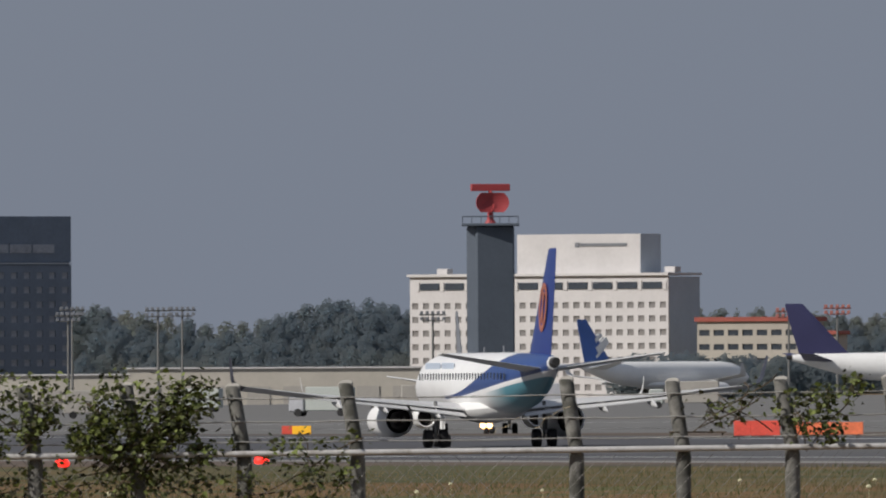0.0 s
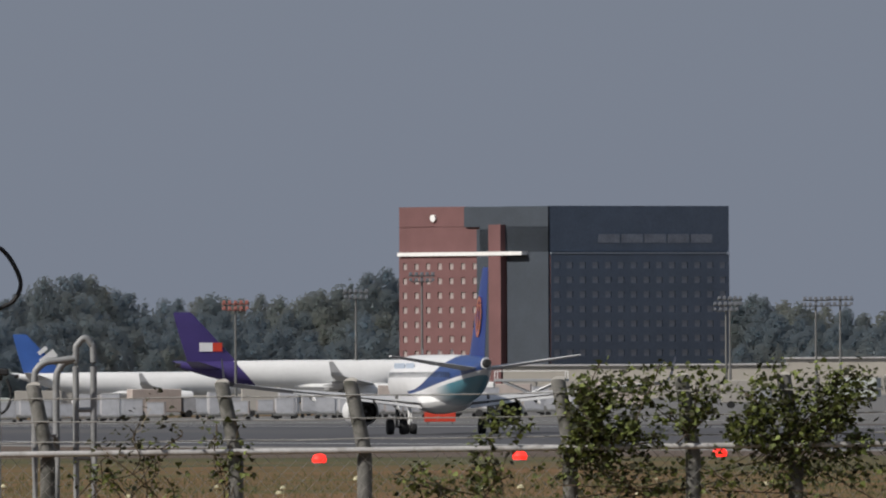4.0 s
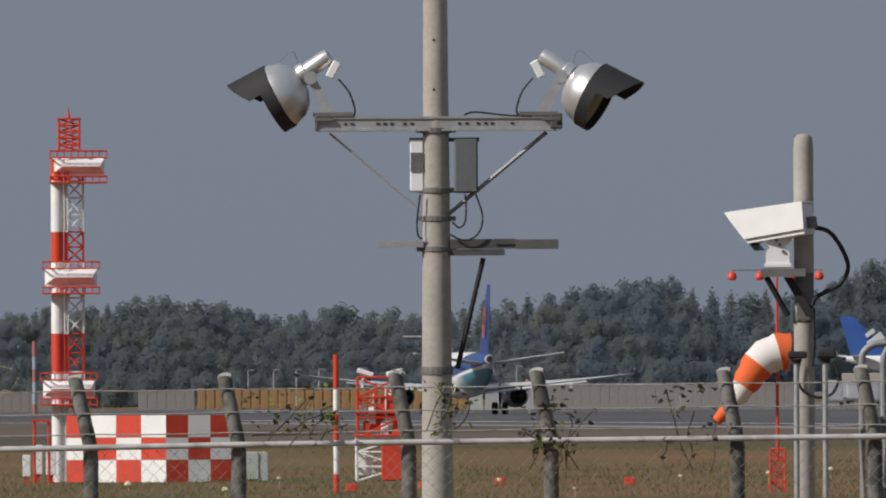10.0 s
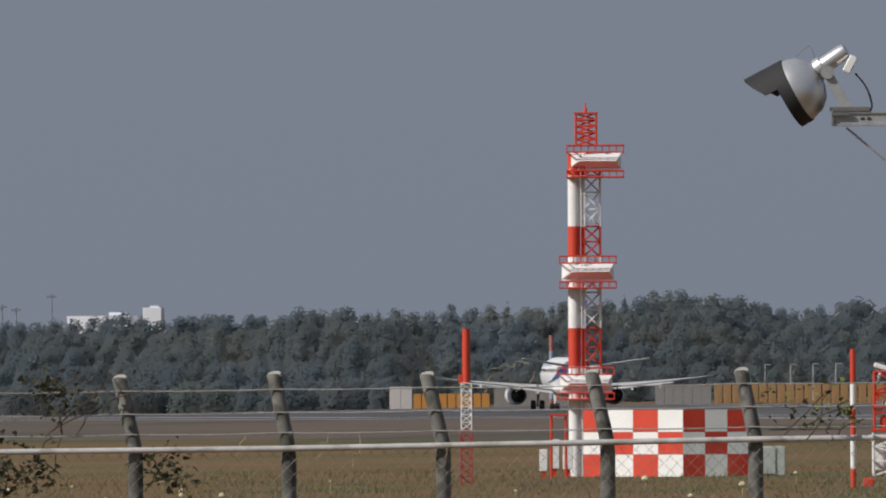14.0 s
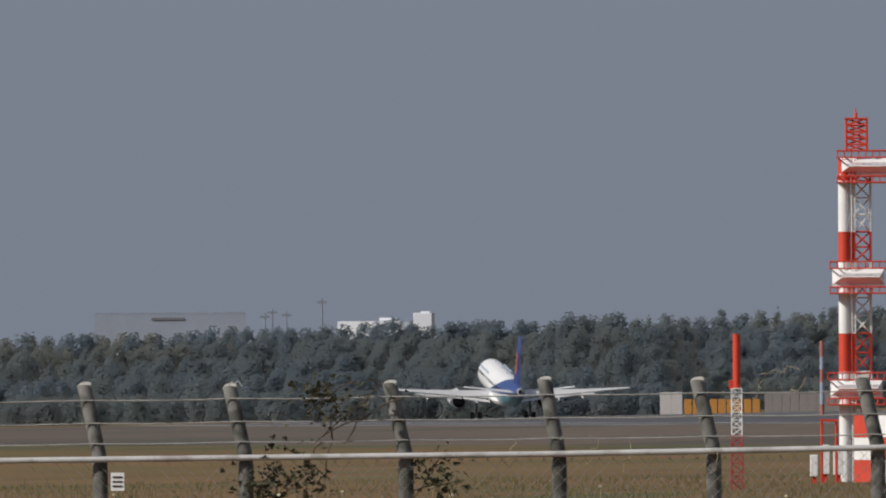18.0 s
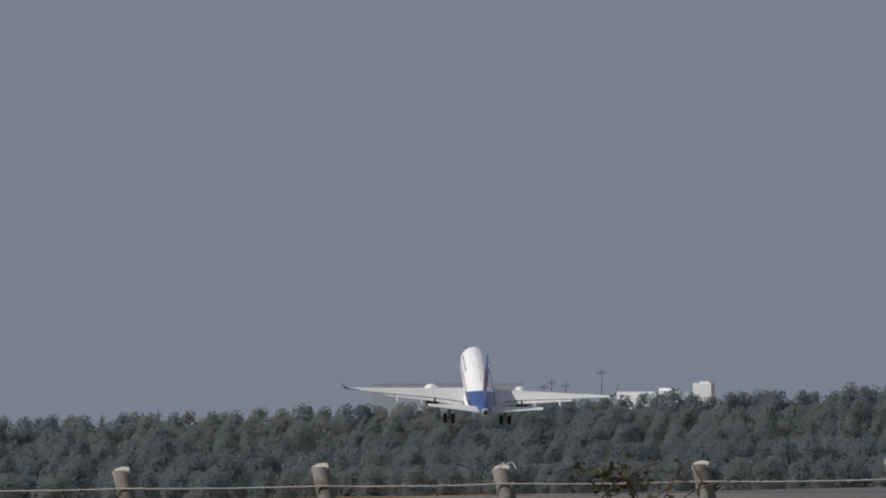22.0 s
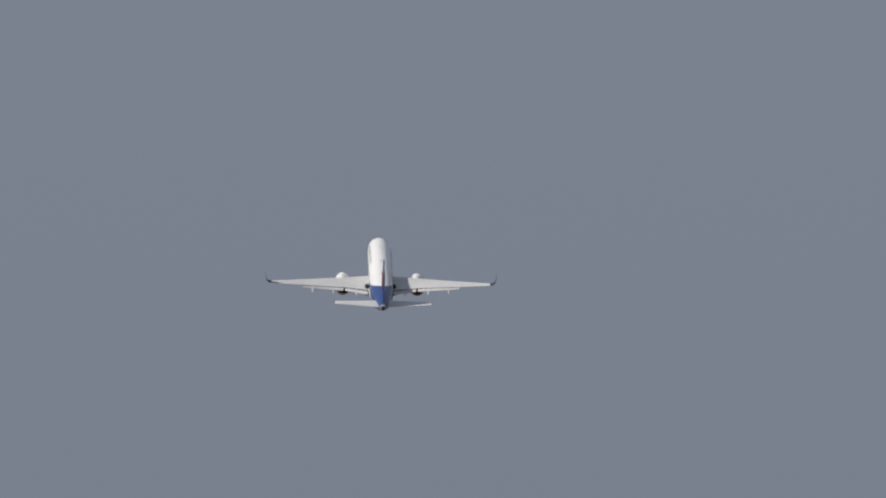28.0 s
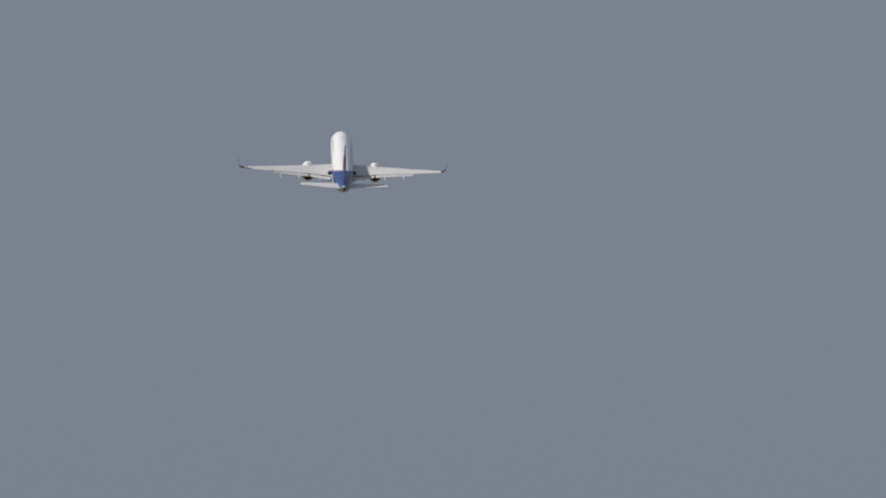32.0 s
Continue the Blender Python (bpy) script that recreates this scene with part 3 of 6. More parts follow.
    if fine:
        pane = Shape().box(0, 0, 0, 0.02, 0.26, 0.36, None, 0.006).mesh("cabin_window", dark_glass)
        for i in range(30):
            y = 12.4 - i * 0.80
            for k in (-1, 1):
                part("cabin_window", pane, dark_glass, jet, m=Matrix.Translation((k * (1.478 if y > -5.5 else 1.478 - (-5.5 - y) * 0.028), y, 3.82)))
        for y, h in ((8.0, 0.45), (1.5, 0.35), (-4.0, 0.40)):
            part("antenna", Shape().box(0, y, 5.05 + h / 2, 0.03, 0.25, h), slate_grey, jet)
        # the airline's name and emblem as plain shapes
        for k in (-1, 1):
            for y0, ln in ((11.6, 4.2), (6.9, 3.4)):
                part("name_bar", Shape().box(k * 1.29, y0 - ln / 2, 4.36, 0.03, ln, 0.42, None, 0.008), faded_blue, jet, "pale blue bar of lettering")
            ring = []
            for i in range(24):
                a = 6.28318 * i / 24
                ring.append((0, 0.85 * math.cos(a) - 0.42 * math.sin(a), 1.15 * math.sin(a)))
            s = Shape()
            for i in range(24):
                s.rod(ring[i], ring[(i + 1) % 24], 0.17, None, 6)
            s.rod((0, 0.55, -0.75), (0, -0.35, 0.75), 0.14, None, 6).rod((0, 0.18, -0.9), (0, -0.05, 0.95), 0.10, None, 6)
            part("tail_emblem", s, orange_paint, jet, "orange looped emblem", Matrix.Translation((k * 0.145, -15.65, 7.45)) @ Matrix.Diagonal((0.25, 1, 1, 1)))
    return jet, legs


departing_jet, departing_legs = build_jet("departing_airplane", "white twin-jet airliner with a blue tail, taking off", Matrix.Identity(4), 1.0, jet_body, blue_paint)


# parked airliners on the apron
def tail_livery(name, front, rear):
    """A body whose paint changes along a slanting line before the tail."""
    m = material(name, front, 0.4, vary=0.05, size=3.0)
    n, l = m.node_tree.nodes, m.node_tree.links
    b = n["Principled BSDF"]
    c, s = n.new("ShaderNodeTexCoord"), n.new("ShaderNodeSeparateXYZ")
    l.new(c.outputs["Object"], s.inputs[0])
    k, t, x = n.new("ShaderNodeMath"), n.new("ShaderNodeMath"), n.new("ShaderNodeMix")
    k.operation, t.operation, x.data_type = "MULTIPLY_ADD", "LESS_THAN", "RGBA"
    l.new(s.outputs[2], k.inputs[0])
    k.inputs[1].default_value = 0.9
    l.new(s.outputs[1], k.inputs[2])
    l.new(k.outputs[0], t.inputs[0])
    t.inputs[1].default_value = -7.4
    l.new(t.outputs[0], x.inputs[0])
    l.new(b.inputs["Base Color"].links[0].from_socket, x.inputs[6])
    x.inputs[7].default_value = (*rear, 1)
    l.new(x.outputs[2], b.inputs["Base Color"])
    return m


cargo_body = tail_livery("cargo_body_paint", (0.80, 0.80, 0.79), (0.055, 0.038, 0.16))


def parked(name, label, b, d, turn, scale, fin, tail=None, bar=None, jet_name="parked_airplane"):
    j, legs = build_jet(jet_name, label, site(b, d, turn), scale, cargo_body if bar == "mark" else plain_body, fin, False, None, tail)
    for k in (-1, 1):
        if bar == "mark":
            part("tail_mark", Shape().box(k * 0.24, -15.0, 6.6, 0.05, 1.5, 1.0, None, 0.01), plain_body, j, "white part of a tail mark")
            part("tail_mark", Shape().box(k * 0.24, -13.7, 6.6, 0.05, 1.1, 1.0, None, 0.01), red_paint, j, "red part of a tail mark")
        elif bar == "stripes":
            for i, (y, z, w, h) in enumerate(((-13.6, 7.2, 2.6, 1.1), (-14.4, 8.2, 1.5, 0.6), (-14.0, 6.3, 2.2, 0.35))):
                part("tail_mark", Shape().box(k * 0.22, y, z, 0.06, w, h, Matrix.Translation((0, y, z)) @ Matrix.Rotation(radians(35), 4, "X") @ Matrix.Translation((0, -y, -z)), 0.01), plain_body, j, "white stripes of a tail mark")
    if bar == "mark":
        for k in (-1, 1):
            part("name_bar", Shape().box(k * 1.5, 9.4, 3.9, 0.06, 1.7, 0.75, None, 0.01), purple_paint, j, "purple part of a name on the body")
            part("name_bar", Shape().box(k * 1.5, 10.9, 3.9, 0.06, 1.2, 0.75, None, 0.01), red_paint, j, "red part of a name on the body")
    return j


navy_paint = material("navy_paint", (0.045, 0.045, 0.115), 0.45, vary=0.08, size=3.0)
parked("cargo", "white cargo airliner with a purple tail, parked on the apron", -1354, 3600, -82, 1.56, purple_paint, purple_paint, "mark")
parked("blue", "white airliner with a blue and white tail, parked on the apron", -1700, 3650, -80, 1.25, sky_blue, None, "stripes")
parked("blue2", "white airliner with a blue and white tail, parked near the hotel", 392, 3500, -38, 1.32, sky_blue, None, "stripes")
parked("navy", "white airliner with a dark navy tail, parked farther along the apron", 895, 3300, -80, 1.45, navy_paint, navy_paint)
taxi_jet = parked("taxi", "white airliner taxiing head-on with its landing lights on", 54, 1380, 185, 0.8, slate_grey)
for x, z in ((0.0, 0.8), (0.55, 0.8)):
    part("landing_light", Shape().lathe([(0.05, -0.05), (0.26, 0.0), (0.2, 0.1), (0.05, 0.12)], 12, Matrix.Translation((x, 14.0, z)) @ Matrix.Rotation(radians(-90), 4, "X")), lamp_glow, taxi_jet, "glowing amber landing light")


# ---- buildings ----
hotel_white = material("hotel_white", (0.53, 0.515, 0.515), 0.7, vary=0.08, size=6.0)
# hotel wall with its shade put into a darker, bluer colour
hotel_side_shade = material("hotel_side_shade", (0.42, 0.47, 0.53), 0.7, vary=0.08, size=6.0)
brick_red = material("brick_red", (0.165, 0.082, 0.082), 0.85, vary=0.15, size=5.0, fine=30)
# the same brick on the shaded side: shade put into a blue-grey
brick_shaded = material("brick_shaded", (0.150, 0.192, 0.255), 0.8, vary=0.15, size=5.0)
# dark brick colour that carries the shade of recesses
brick_shade = material("brick_recess_shade", (0.045, 0.057, 0.074), 0.8, vary=0.15, size=5.0)
window_glass = material("window_glass", (0.05, 0.06, 0.075), 0.15, vary=0.2)
# sky reflection put into the pane colour of the shaded wall
sky_sheen_pane = material("sky_sheen_pane", (0.28, 0.31, 0.36), 0.25, vary=0.3, size=3.0)
# pane colours of both hotels, lightened to carry the haze before them
hazed_pane = material("hazed_pane", (0.21, 0.20, 0.195), 0.3, vary=0.35, size=2.0)
hazed_brick_pane = material("hazed_brick_pane", (0.34, 0.29, 0.28), 0.6, vary=0.3, size=3.0)
light_blind = material("light_blind", (0.55, 0.54, 0.53), 0.6, vary=0.2)
beige_wall = material("beige_wall", (0.43, 0.40, 0.35), 0.8, vary=0.1, size=10.0)
shed_shutter = material("shed_shutter", (0.36, 0.34, 0.31), 0.7, vary=0.1, size=3.0)
red_roof = material("red_roof", (0.33, 0.09, 0.07), 0.8, vary=0.15, size=5.0)
tower_concrete = material("tower_concrete", (0.078, 0.096, 0.124), 0.8, vary=0.12, size=4.0)
radar_red = material("radar_red", (0.36, 0.05, 0.055), 0.6, vary=0.12, size=2.0)


def facade(parent, m, w, h, rows, cols, win_w, win_h, wall_mat, pane_mat, foot=0.0, head=0.0, thick=0.4, name="facade", skip=None):
    """A wall w wide and h high in the plane y = 0 of m, facing -y, with rows x cols real openings and panes set back in them."""
    s = Shape()
    rh, cw = (h - foot - head) / rows, w / cols
    if foot:
        s.box(w / 2, thick / 2, foot / 2, w, thick, foot)
    if head:
        s.box(w / 2, thick / 2, h - head / 2, w, thick, head)
    pane = Shape().box(0, 0, 0, win_w + 0.1, 0.06, win_h + 0.1).mesh("window_pane", pane_mat)
    spots = []
    for r in range(rows):
        z0 = foot + r * rh
        low = (rh - win_h) * 0.45
        s.box(w / 2, thick / 2, z0 + low / 2, w, thick, low)
        s.box(w / 2, thick / 2, z0 + low + win_h + (rh - win_h - low) / 2, w, thick, rh - win_h - low)
        x = 0.0
        for c in range(cols):
            a = c * cw + (cw - win_w) / 2
            s.box((x + a) / 2, thick / 2, z0 + low + win_h / 2, a - x, thick, win_h)
            x = a + win_w
            spots.append((a + win_w / 2, z0 + low + win_h / 2))
        s.box((x + w) / 2, thick / 2, z0 + low + win_h / 2, w - x, thick, win_h)
    wall = part(name, s, wall_mat, parent, m=m)
    for a, z in spots:
        part("window", pane, pane_mat, wall, m=Matrix.Translation((a, thick * 0.6, z)))
    return wall


# white hotel
D = 4200.0
K = D / F
W = 454 * K / math.cos(radians(30))
hotel = thing("hotel", "white concrete hotel with square windows and a roof block", "hotel", site(-60, D, -30) @ Matrix.Diagonal((1, 1, 1.095, 1)))
facade(hotel, Matrix.Identity(4), W, 23.4, 7, 24, 1.45, 1.15, hotel_white, hazed_pane, 1.2, 4.2, name="front_wall")
part("body", Shape().box(W / 2, 7.0, 11.6, W - 0.1, 12.6, 23.0), hotel_side_shade, hotel)
part("parapet", Shape().box(W / 2, 6.4, 23.6, W + 0.6, 14.2, 0.5), hotel_white, hotel)
band = Shape().box(0, 0, 0, 4.5, 0.2, 1.3).mesh("wide_window", window_glass)
pier = Shape().box(0, 0, 0, 0.8, 0.24, 1.7).mesh("pier", hotel_white)
for i in range(10):
    part("wide_window", band, window_glass, hotel, m=Matrix.Translation((4.8 + i * 5.85, -0.08, 21.5)))
for i in range(11):
    part("pier", pier, hotel_white, hotel, m=Matrix.Translation((1.9 + i * 5.85, -0.1, 21.5)))
part("roof_block", Shape().box(286 * K / 0.866, 7, 27.4, 216 * K / 0.866, 8.6, 7.6), hotel_white, hotel)
# thin panel that puts the shade of the end wall into colour
part("roof_block_end", Shape().box(394 * K / 0.866 + 0.03, 7, 27.4, 0.06, 8.5, 7.5), hotel_side_shade, hotel, "end wall of the roof block, shade put in its grey")
part("roof_sign", Shape().box(330 * K / 0.866, 2.6, 29.2, 82 * K / 0.866, 0.15, 0.55), slate_grey, hotel, "dark bar of lettering on the roof block")
part("roof_sign", Shape().box(284 * K / 0.866, 2.6, 29.2, 1.0, 0.15, 0.9), slate_grey, hotel, "small dark emblem on the roof block")
for x, h in ((45, 1.0), (130, 0.8), (330, 0.9), (445, 1.1)):
    part("roof_unit", Shape().box(x * K / 0.866, 4, 24.2 + h / 2 - 0.3, 2.4, 2.4, h), hotel_white, hotel)

# dark red office tower: a sunlit brick face and a long shaded one
D = 4000.0
K = D / F
m = site(-975, D, 0)
offices = thing("brick_hotel", "large dark red brick hotel with a white cornice band", "hotel", m)
left = Matrix.Rotation(radians(-42), 4, "Z")
wl_, wr_, hh = 270 * K / math.cos(radians(42)), 318 * K / math.cos(radians(35)), 38.1
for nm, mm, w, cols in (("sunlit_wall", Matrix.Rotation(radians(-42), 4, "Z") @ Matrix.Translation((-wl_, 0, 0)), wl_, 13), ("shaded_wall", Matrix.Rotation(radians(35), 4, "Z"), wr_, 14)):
    facade(offices, mm, w, hh - 9.6, 9, cols, 1.1 if cols == 13 else 1.5, 1.25, brick_red if cols == 13 else brick_shaded, hazed_brick_pane if cols == 13 else sky_sheen_pane, 2.0, 0.6, name=nm)
    if cols == 13:
        part("cornice", Shape().box(w * 0.30, -0.1, hh - 9.3, w * 0.60, 0.9, 0.75).box(w * 0.73, -1.2, hh - 9.3, w * 0.26, 2.0, 0.75), white_paint, offices, "white cornice band", mm)
        part("upper_wall", Shape().box(w * 0.265, 0.35, hh - 6.5, w * 0.53, 0.5, 5.4), brick_red, offices, "", mm)
        part("roof_storey", Shape().box(w * 0.22, 2.35, hh - 2.0, w * 0.44, 4.5, 4.1), brick_red, offices, "set-back brick storey on the roof", mm)
    else:
        part("cornice", Shape().box(w / 2, 0.1, hh - 9.3, w, 0.7, 0.25), hotel_side_shade, offices, "pale cornice band", mm)
        part("upper_wall", Shape().box(w / 2, 0.35, hh - 4.5, w, 0.5, 9.0), brick_shaded, offices, "", mm)
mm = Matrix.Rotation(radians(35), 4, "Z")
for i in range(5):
    part("upper_window", Shape().box(14 + i * 5.6, 0.05, hh - 6.4, 5.2, 0.2, 1.7), sky_sheen_pane, offices, "", mm)
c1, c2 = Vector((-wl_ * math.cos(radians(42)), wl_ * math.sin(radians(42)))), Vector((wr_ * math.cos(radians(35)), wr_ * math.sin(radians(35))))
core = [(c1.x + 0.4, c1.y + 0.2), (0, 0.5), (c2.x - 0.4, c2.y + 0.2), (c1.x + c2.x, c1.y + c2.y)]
part("body", Shape().add([(x, y, z) for z in (0, hh) for x, y in core], [(3, 2, 1, 0), (4, 5, 6, 7), (0, 1, 5, 4), (1, 2, 6, 5), (2, 3, 7, 6), (3, 0, 4, 7)]), brick_shaded, offices)
mm = Matrix.Rotation(radians(-42), 4, "Z") @ Matrix.Translation((-wl_, 0, 0))
part("pillar", Shape().box(wl_ * 0.675, -1.0, (hh - 3.6) / 2, 3.2, 1.9, hh - 3.6), brick_red, offices, "sunlit brick pillar", mm)
# flush panels whose dark colour stands for the shade in the front's recesses
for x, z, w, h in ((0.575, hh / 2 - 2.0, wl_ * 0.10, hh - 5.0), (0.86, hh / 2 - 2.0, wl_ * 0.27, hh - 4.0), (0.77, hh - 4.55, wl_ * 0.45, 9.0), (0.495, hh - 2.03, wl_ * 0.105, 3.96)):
    part("recess_shade_panel", Shape().box(wl_ * x, -0.25, z, w, 0.5, h), brick_shade, offices, "recess shade laid on the front as a dark strip", mm)
part("emblem", Shape().rod((wl_ * 0.23, -0.3, hh - 2.2), (wl_ * 0.23, 0.2, hh - 2.2), 0.75, None, 8), white_paint, offices, "white round emblem", mm)

# radar tower
D = 2700.0
K = D / F
tower = thing("radar_tower", "dark grey concrete radar tower with a red rotating antenna", "radar tower", site(83, D))
ztop = level(83, -41, D) - tower.matrix_basis.translation.z
part("shaft", Shape().box(0, 0, ztop / 2, 71 * K, 71 * K, ztop, Matrix.Rotation(radians(14), 4, "Z"), 0.25), tower_concrete, tower)
part("platform", Shape().box(0, 0, ztop + 0.1, 102 * K, 102 * K, 0.35, None, 0.05), tower_concrete, tower)
rail = Shape()
for a in range(4):
    q = Matrix.Rotation(radians(90 * a), 4, "Z")
    rail.rod((-3.7, -3.7, ztop + 1.2), (3.7, -3.7, ztop + 1.2), 0.05, None, 5, q)
    for i in range(7):
        rail.rod((-3.7 + i * 1.23, -3.7, ztop + 0.2), (-3.7 + i * 1.23, -3.7, ztop + 1.2), 0.04, None, 5, q)
part("railing", rail, tower_concrete, tower)
part("pedestal", Shape().rod((0, 0, ztop + 0.2), (0, 0, ztop + 0.7), 0.8, 0.6, 10), radar_red, tower)
s = Shape()
dish = []
for j in range(7):
    zz = -1.3 + j * 2.6 / 6
    half = 2.3 * math.sqrt(max(0.25, 1 - (zz / 1.75) ** 2))
    dish.append([(half * (i / 5 - 1), -0.5 + 0.55 * (half * (i / 5 - 1) / 2.3) ** 2 * -1 + 0.25 * (zz / 1.3) ** 2 * -1, zz + 2.6) for i in range(11)] + [(half * (1 - i / 5), -0.3 + 0.55 * (half * (1 - i / 5) / 2.3) ** 2 * -1 + 0.25 * (zz / 1.3) ** 2 * -1, zz + 2.6) for i in range(11)])
s.skin(dish).box(0, 0.0, 4.6, 5.4, 0.55, 0.95, None, 0.06).rod((0, 0, 0), (0, 0, 1.8), 0.5, 0.35, 10).rod((0, -0.2, 3.4), (0, 0, 4.2), 0.3, None, 8).rod((0, -0.4, 1.4), (0, -2.0, 1.9), 0.12, None, 6).box(0, -2.1, 2.1, 0.5, 0.4, 0.6)
antenna = part("antenna", s, radar_red, tower, "red rotating dish with a bar antenna on top", Matrix.Translation((0, 0, ztop + 0.45)))

# long low cargo terminal and smaller buildings beyond the apron
D = 3900.0
K = D / F
for b0, b1, h, lab in ((-1060, -560, 6.6, "long low beige cargo shed behind the apron"), (-560, -40, 7.2, "long low beige terminal shed behind the apron"), (-2010, -1500, 4.0, "low pale cargo shed behind parked airliners")):
    sh = thing("cargo_shed", lab, "shed", site(b0, D, 0), "sheds along the apron")
    w = (b1 - b0) * K
    part("wall", Shape().box(w / 2, 12, h / 2, w, 24, h), beige_wall, sh)
    part("roof", Shape().box(w / 2, 12, h + 0.15, w + 1, 25, 0.3), hotel_white, sh, "pale flat roof")
    n = int(w / 7)
    door = Shape().box(0, 0, 1.9, 4.4, 0.2, 3.8).mesh("shutter", shed_shutter)
    for i in range(n):
        part("shutter", door, shed_shutter, sh, m=Matrix.Translation((4 + i * 7.0, -0.1, 0)))
sh = thing("red_roofed_building", "cream building with a red roof edge among trees", "building", site(448, 4150, -12))
facade(sh, Matrix.Identity(4), 24, 15.4, 4, 8, 2.2, 1.2, beige_wall, window_glass, 3.0, 0.8)
part("roof", Shape().box(12, 6, 15.8, 25, 13, 0.9), red_roof, sh, "dull red flat roof edge")
part("body", Shape().box(12, 6.4, 7.6, 23.8, 11.6, 15.2), beige_wall, sh)
sh = thing("red_roofed_building", "low building with a dull red roof behind trees", "building", site(560, 4250, -12))
part("wall", Shape().box(8, 6, 6.4, 16, 12, 12.8), beige_wall, sh)
part("roof", Shape().box(8, 6, 13.1, 17, 13, 0.8), red_roof, sh)
pale_grey = material("pale_grey_sheet", (0.29, 0.33, 0.41), 0.7, vary=0.1, size=5.0)
far_white = material("far_white_sheet", (0.66, 0.69, 0.74), 0.7, vary=0.06, size=5.0)
far_steel = material("far_steel", (0.20, 0.23, 0.28), 0.7, vary=0.1)
# far pale works behind the woods
D = 4700.0
K = D / F
works = thing("factory", "pale grey long factory hall above the tree tops", "factory", site(-4640, D, 0))
zt = level(-4596, 167, D) - works.matrix_basis.translation.z
part("hall", Shape().box(134 * K, 15, zt / 2, 268 * K, 30, zt), pale_grey, works)
part("roof_edge", Shape().box(134 * K, 15, zt + 0.1, 267 * K, 30.0, 0.4), pale_grey, works)
part("sign_bar", Shape().box(130 * K, -0.1, zt - 1.2, 58 * K, 0.15, 0.6), slate_grey, works, "dark bar of lettering")
w2 = thing("white_building", "white block rising above the tree tops", "building", site(-4078, D, -8))
zt2 = level(-4081, 165, D) - w2.matrix_basis.translation.z
part("block", Shape().box(19 * K, 2.5, zt2 / 2, 33 * K, 5, zt2, None, 0.1), far_white, w2)
part("roof_unit", Shape().box(22 * K, 2.5, zt2 + 0.2, 16 * K, 3, 0.4), far_white, w2)
w3 = thing("white_shed", "low white shed roof above the tree tops", "shed", site(-4210, D, -14))
zt3 = level(-4210, 180, D) - w3.matrix_basis.translation.z
part("hall", Shape().box(57 * K, 8, zt3 / 2, 114 * K, 16, zt3), far_white, w3)
part("roof_unit", Shape().box(82 * K, 6, zt3 + 0.4, 24 * K, 5, 0.8), far_white, w3)
for b, v in ((-4325, 158), (-4300, 163), (-4237, 140), (-4338, 166)):
    mst = thing("far_mast", "thin grey mast far beyond the woods", "mast", site(b, D))
    zt = level(b, v, D) - mst.matrix_basis.translation.z
    part("pole", Shape().rod((0, 0, 0), (0, 0, zt), 0.28, 0.16, 8), far_steel, mst)
    part("crosspiece", Shape().box(0, 0, zt - 0.8, 2.2, 0.5, 0.5), far_steel, mst)

# floodlight masts on the apron
faded_red = material("faded_red", (0.34, 0.13, 0.11), 0.7, vary=0.15)


def apron_mast(b, d, v, red):
    mast = thing("apron_floodlight_mast", "tall grey apron mast with a red lamp carrier" if red else "tall grey apron mast with a lamp carrier", "light mast", site(b, d), "masts on the apron")
    h = level(b, v, d) - mast.matrix_basis.translation.z
    part("pole", Shape().rod((0, 0, 0), (0, 0, h), 0.26, 0.16, 10), dull_steel, mast)
    part("lamp_carrier", Shape().box(0, 0, h - 0.5, 4.6, 1.0, 0.25).box(0, 0, h - 1.5, 3.6, 1.0, 0.2), faded_red if red else dull_steel, mast)
    lamp = Shape().box(0, 0, 0, 0.55, 0.5, 0.55, None, 0.05).mesh("floodlight", faded_red if red else slate_grey)
    for i in range(5):
        part("floodlight", lamp, slate_grey, mast, m=Matrix.Translation((-1.9 + i * 0.95, -0.45, h - 0.15)))
        part("floodlight", lamp, slate_grey, mast, m=Matrix.Translation((-1.9 + i * 0.95, -0.45, h - 1.15)))


for b, d, v, red in ((-506, 3500, 105, False), (-463, 3500, 104, False), (-665, 3550, 114, False), (-1533, 3400, 112, True), (-1203, 3500, 62, False), (-1320, 3600, 92, False), (-658, 3700, 104, False), (696, 3400, 100, True), (610, 3500, 106, True), (-20, 3500, 112, False)):
    apron_mast(b, d, v, red)


# service vehicles and containers on the apron
def service_truck(b, d, turn, cargo, cab, length=7.0):
    t = thing("service_truck", "small apron service truck with a box body", "truck", site(b, d, turn), "vehicles on the apron")
    part("box_body", Shape().box(0, -0.8, 2.0, 2.4, length - 2.2, 2.7, None, 0.08), cargo, t)
    part("cab", Shape().box(0, length / 2 - 0.8, 1.45, 2.2, 1.8, 1.9, None, 0.15), cab, t)
    part("windscreen", Shape().box(0, length / 2 + 0.1, 1.9, 1.9, 0.06, 0.75), dark_glass, t)
    for x in (-1, 1):
        for y in (-length / 2 + 1.4, length / 2 - 1.0):
            part("wheel", Shape().rod((x * 0.95, y, 0.45), (x * 1.2, y, 0.45), 0.45, None, 12), rubber, t)


pale_sheet = material("pale_container_sheet", (0.60, 0.59, 0.60), 0.5, vary=0.12, size=0.8)
silver_sheet = material("silver_container_sheet", (0.46, 0.47, 0.50), 0.45, 0.3, vary=0.15, size=0.8)
tan_sheet = material("tan_container_sheet", (0.44, 0.38, 0.35), 0.6, vary=0.15, size=0.8)


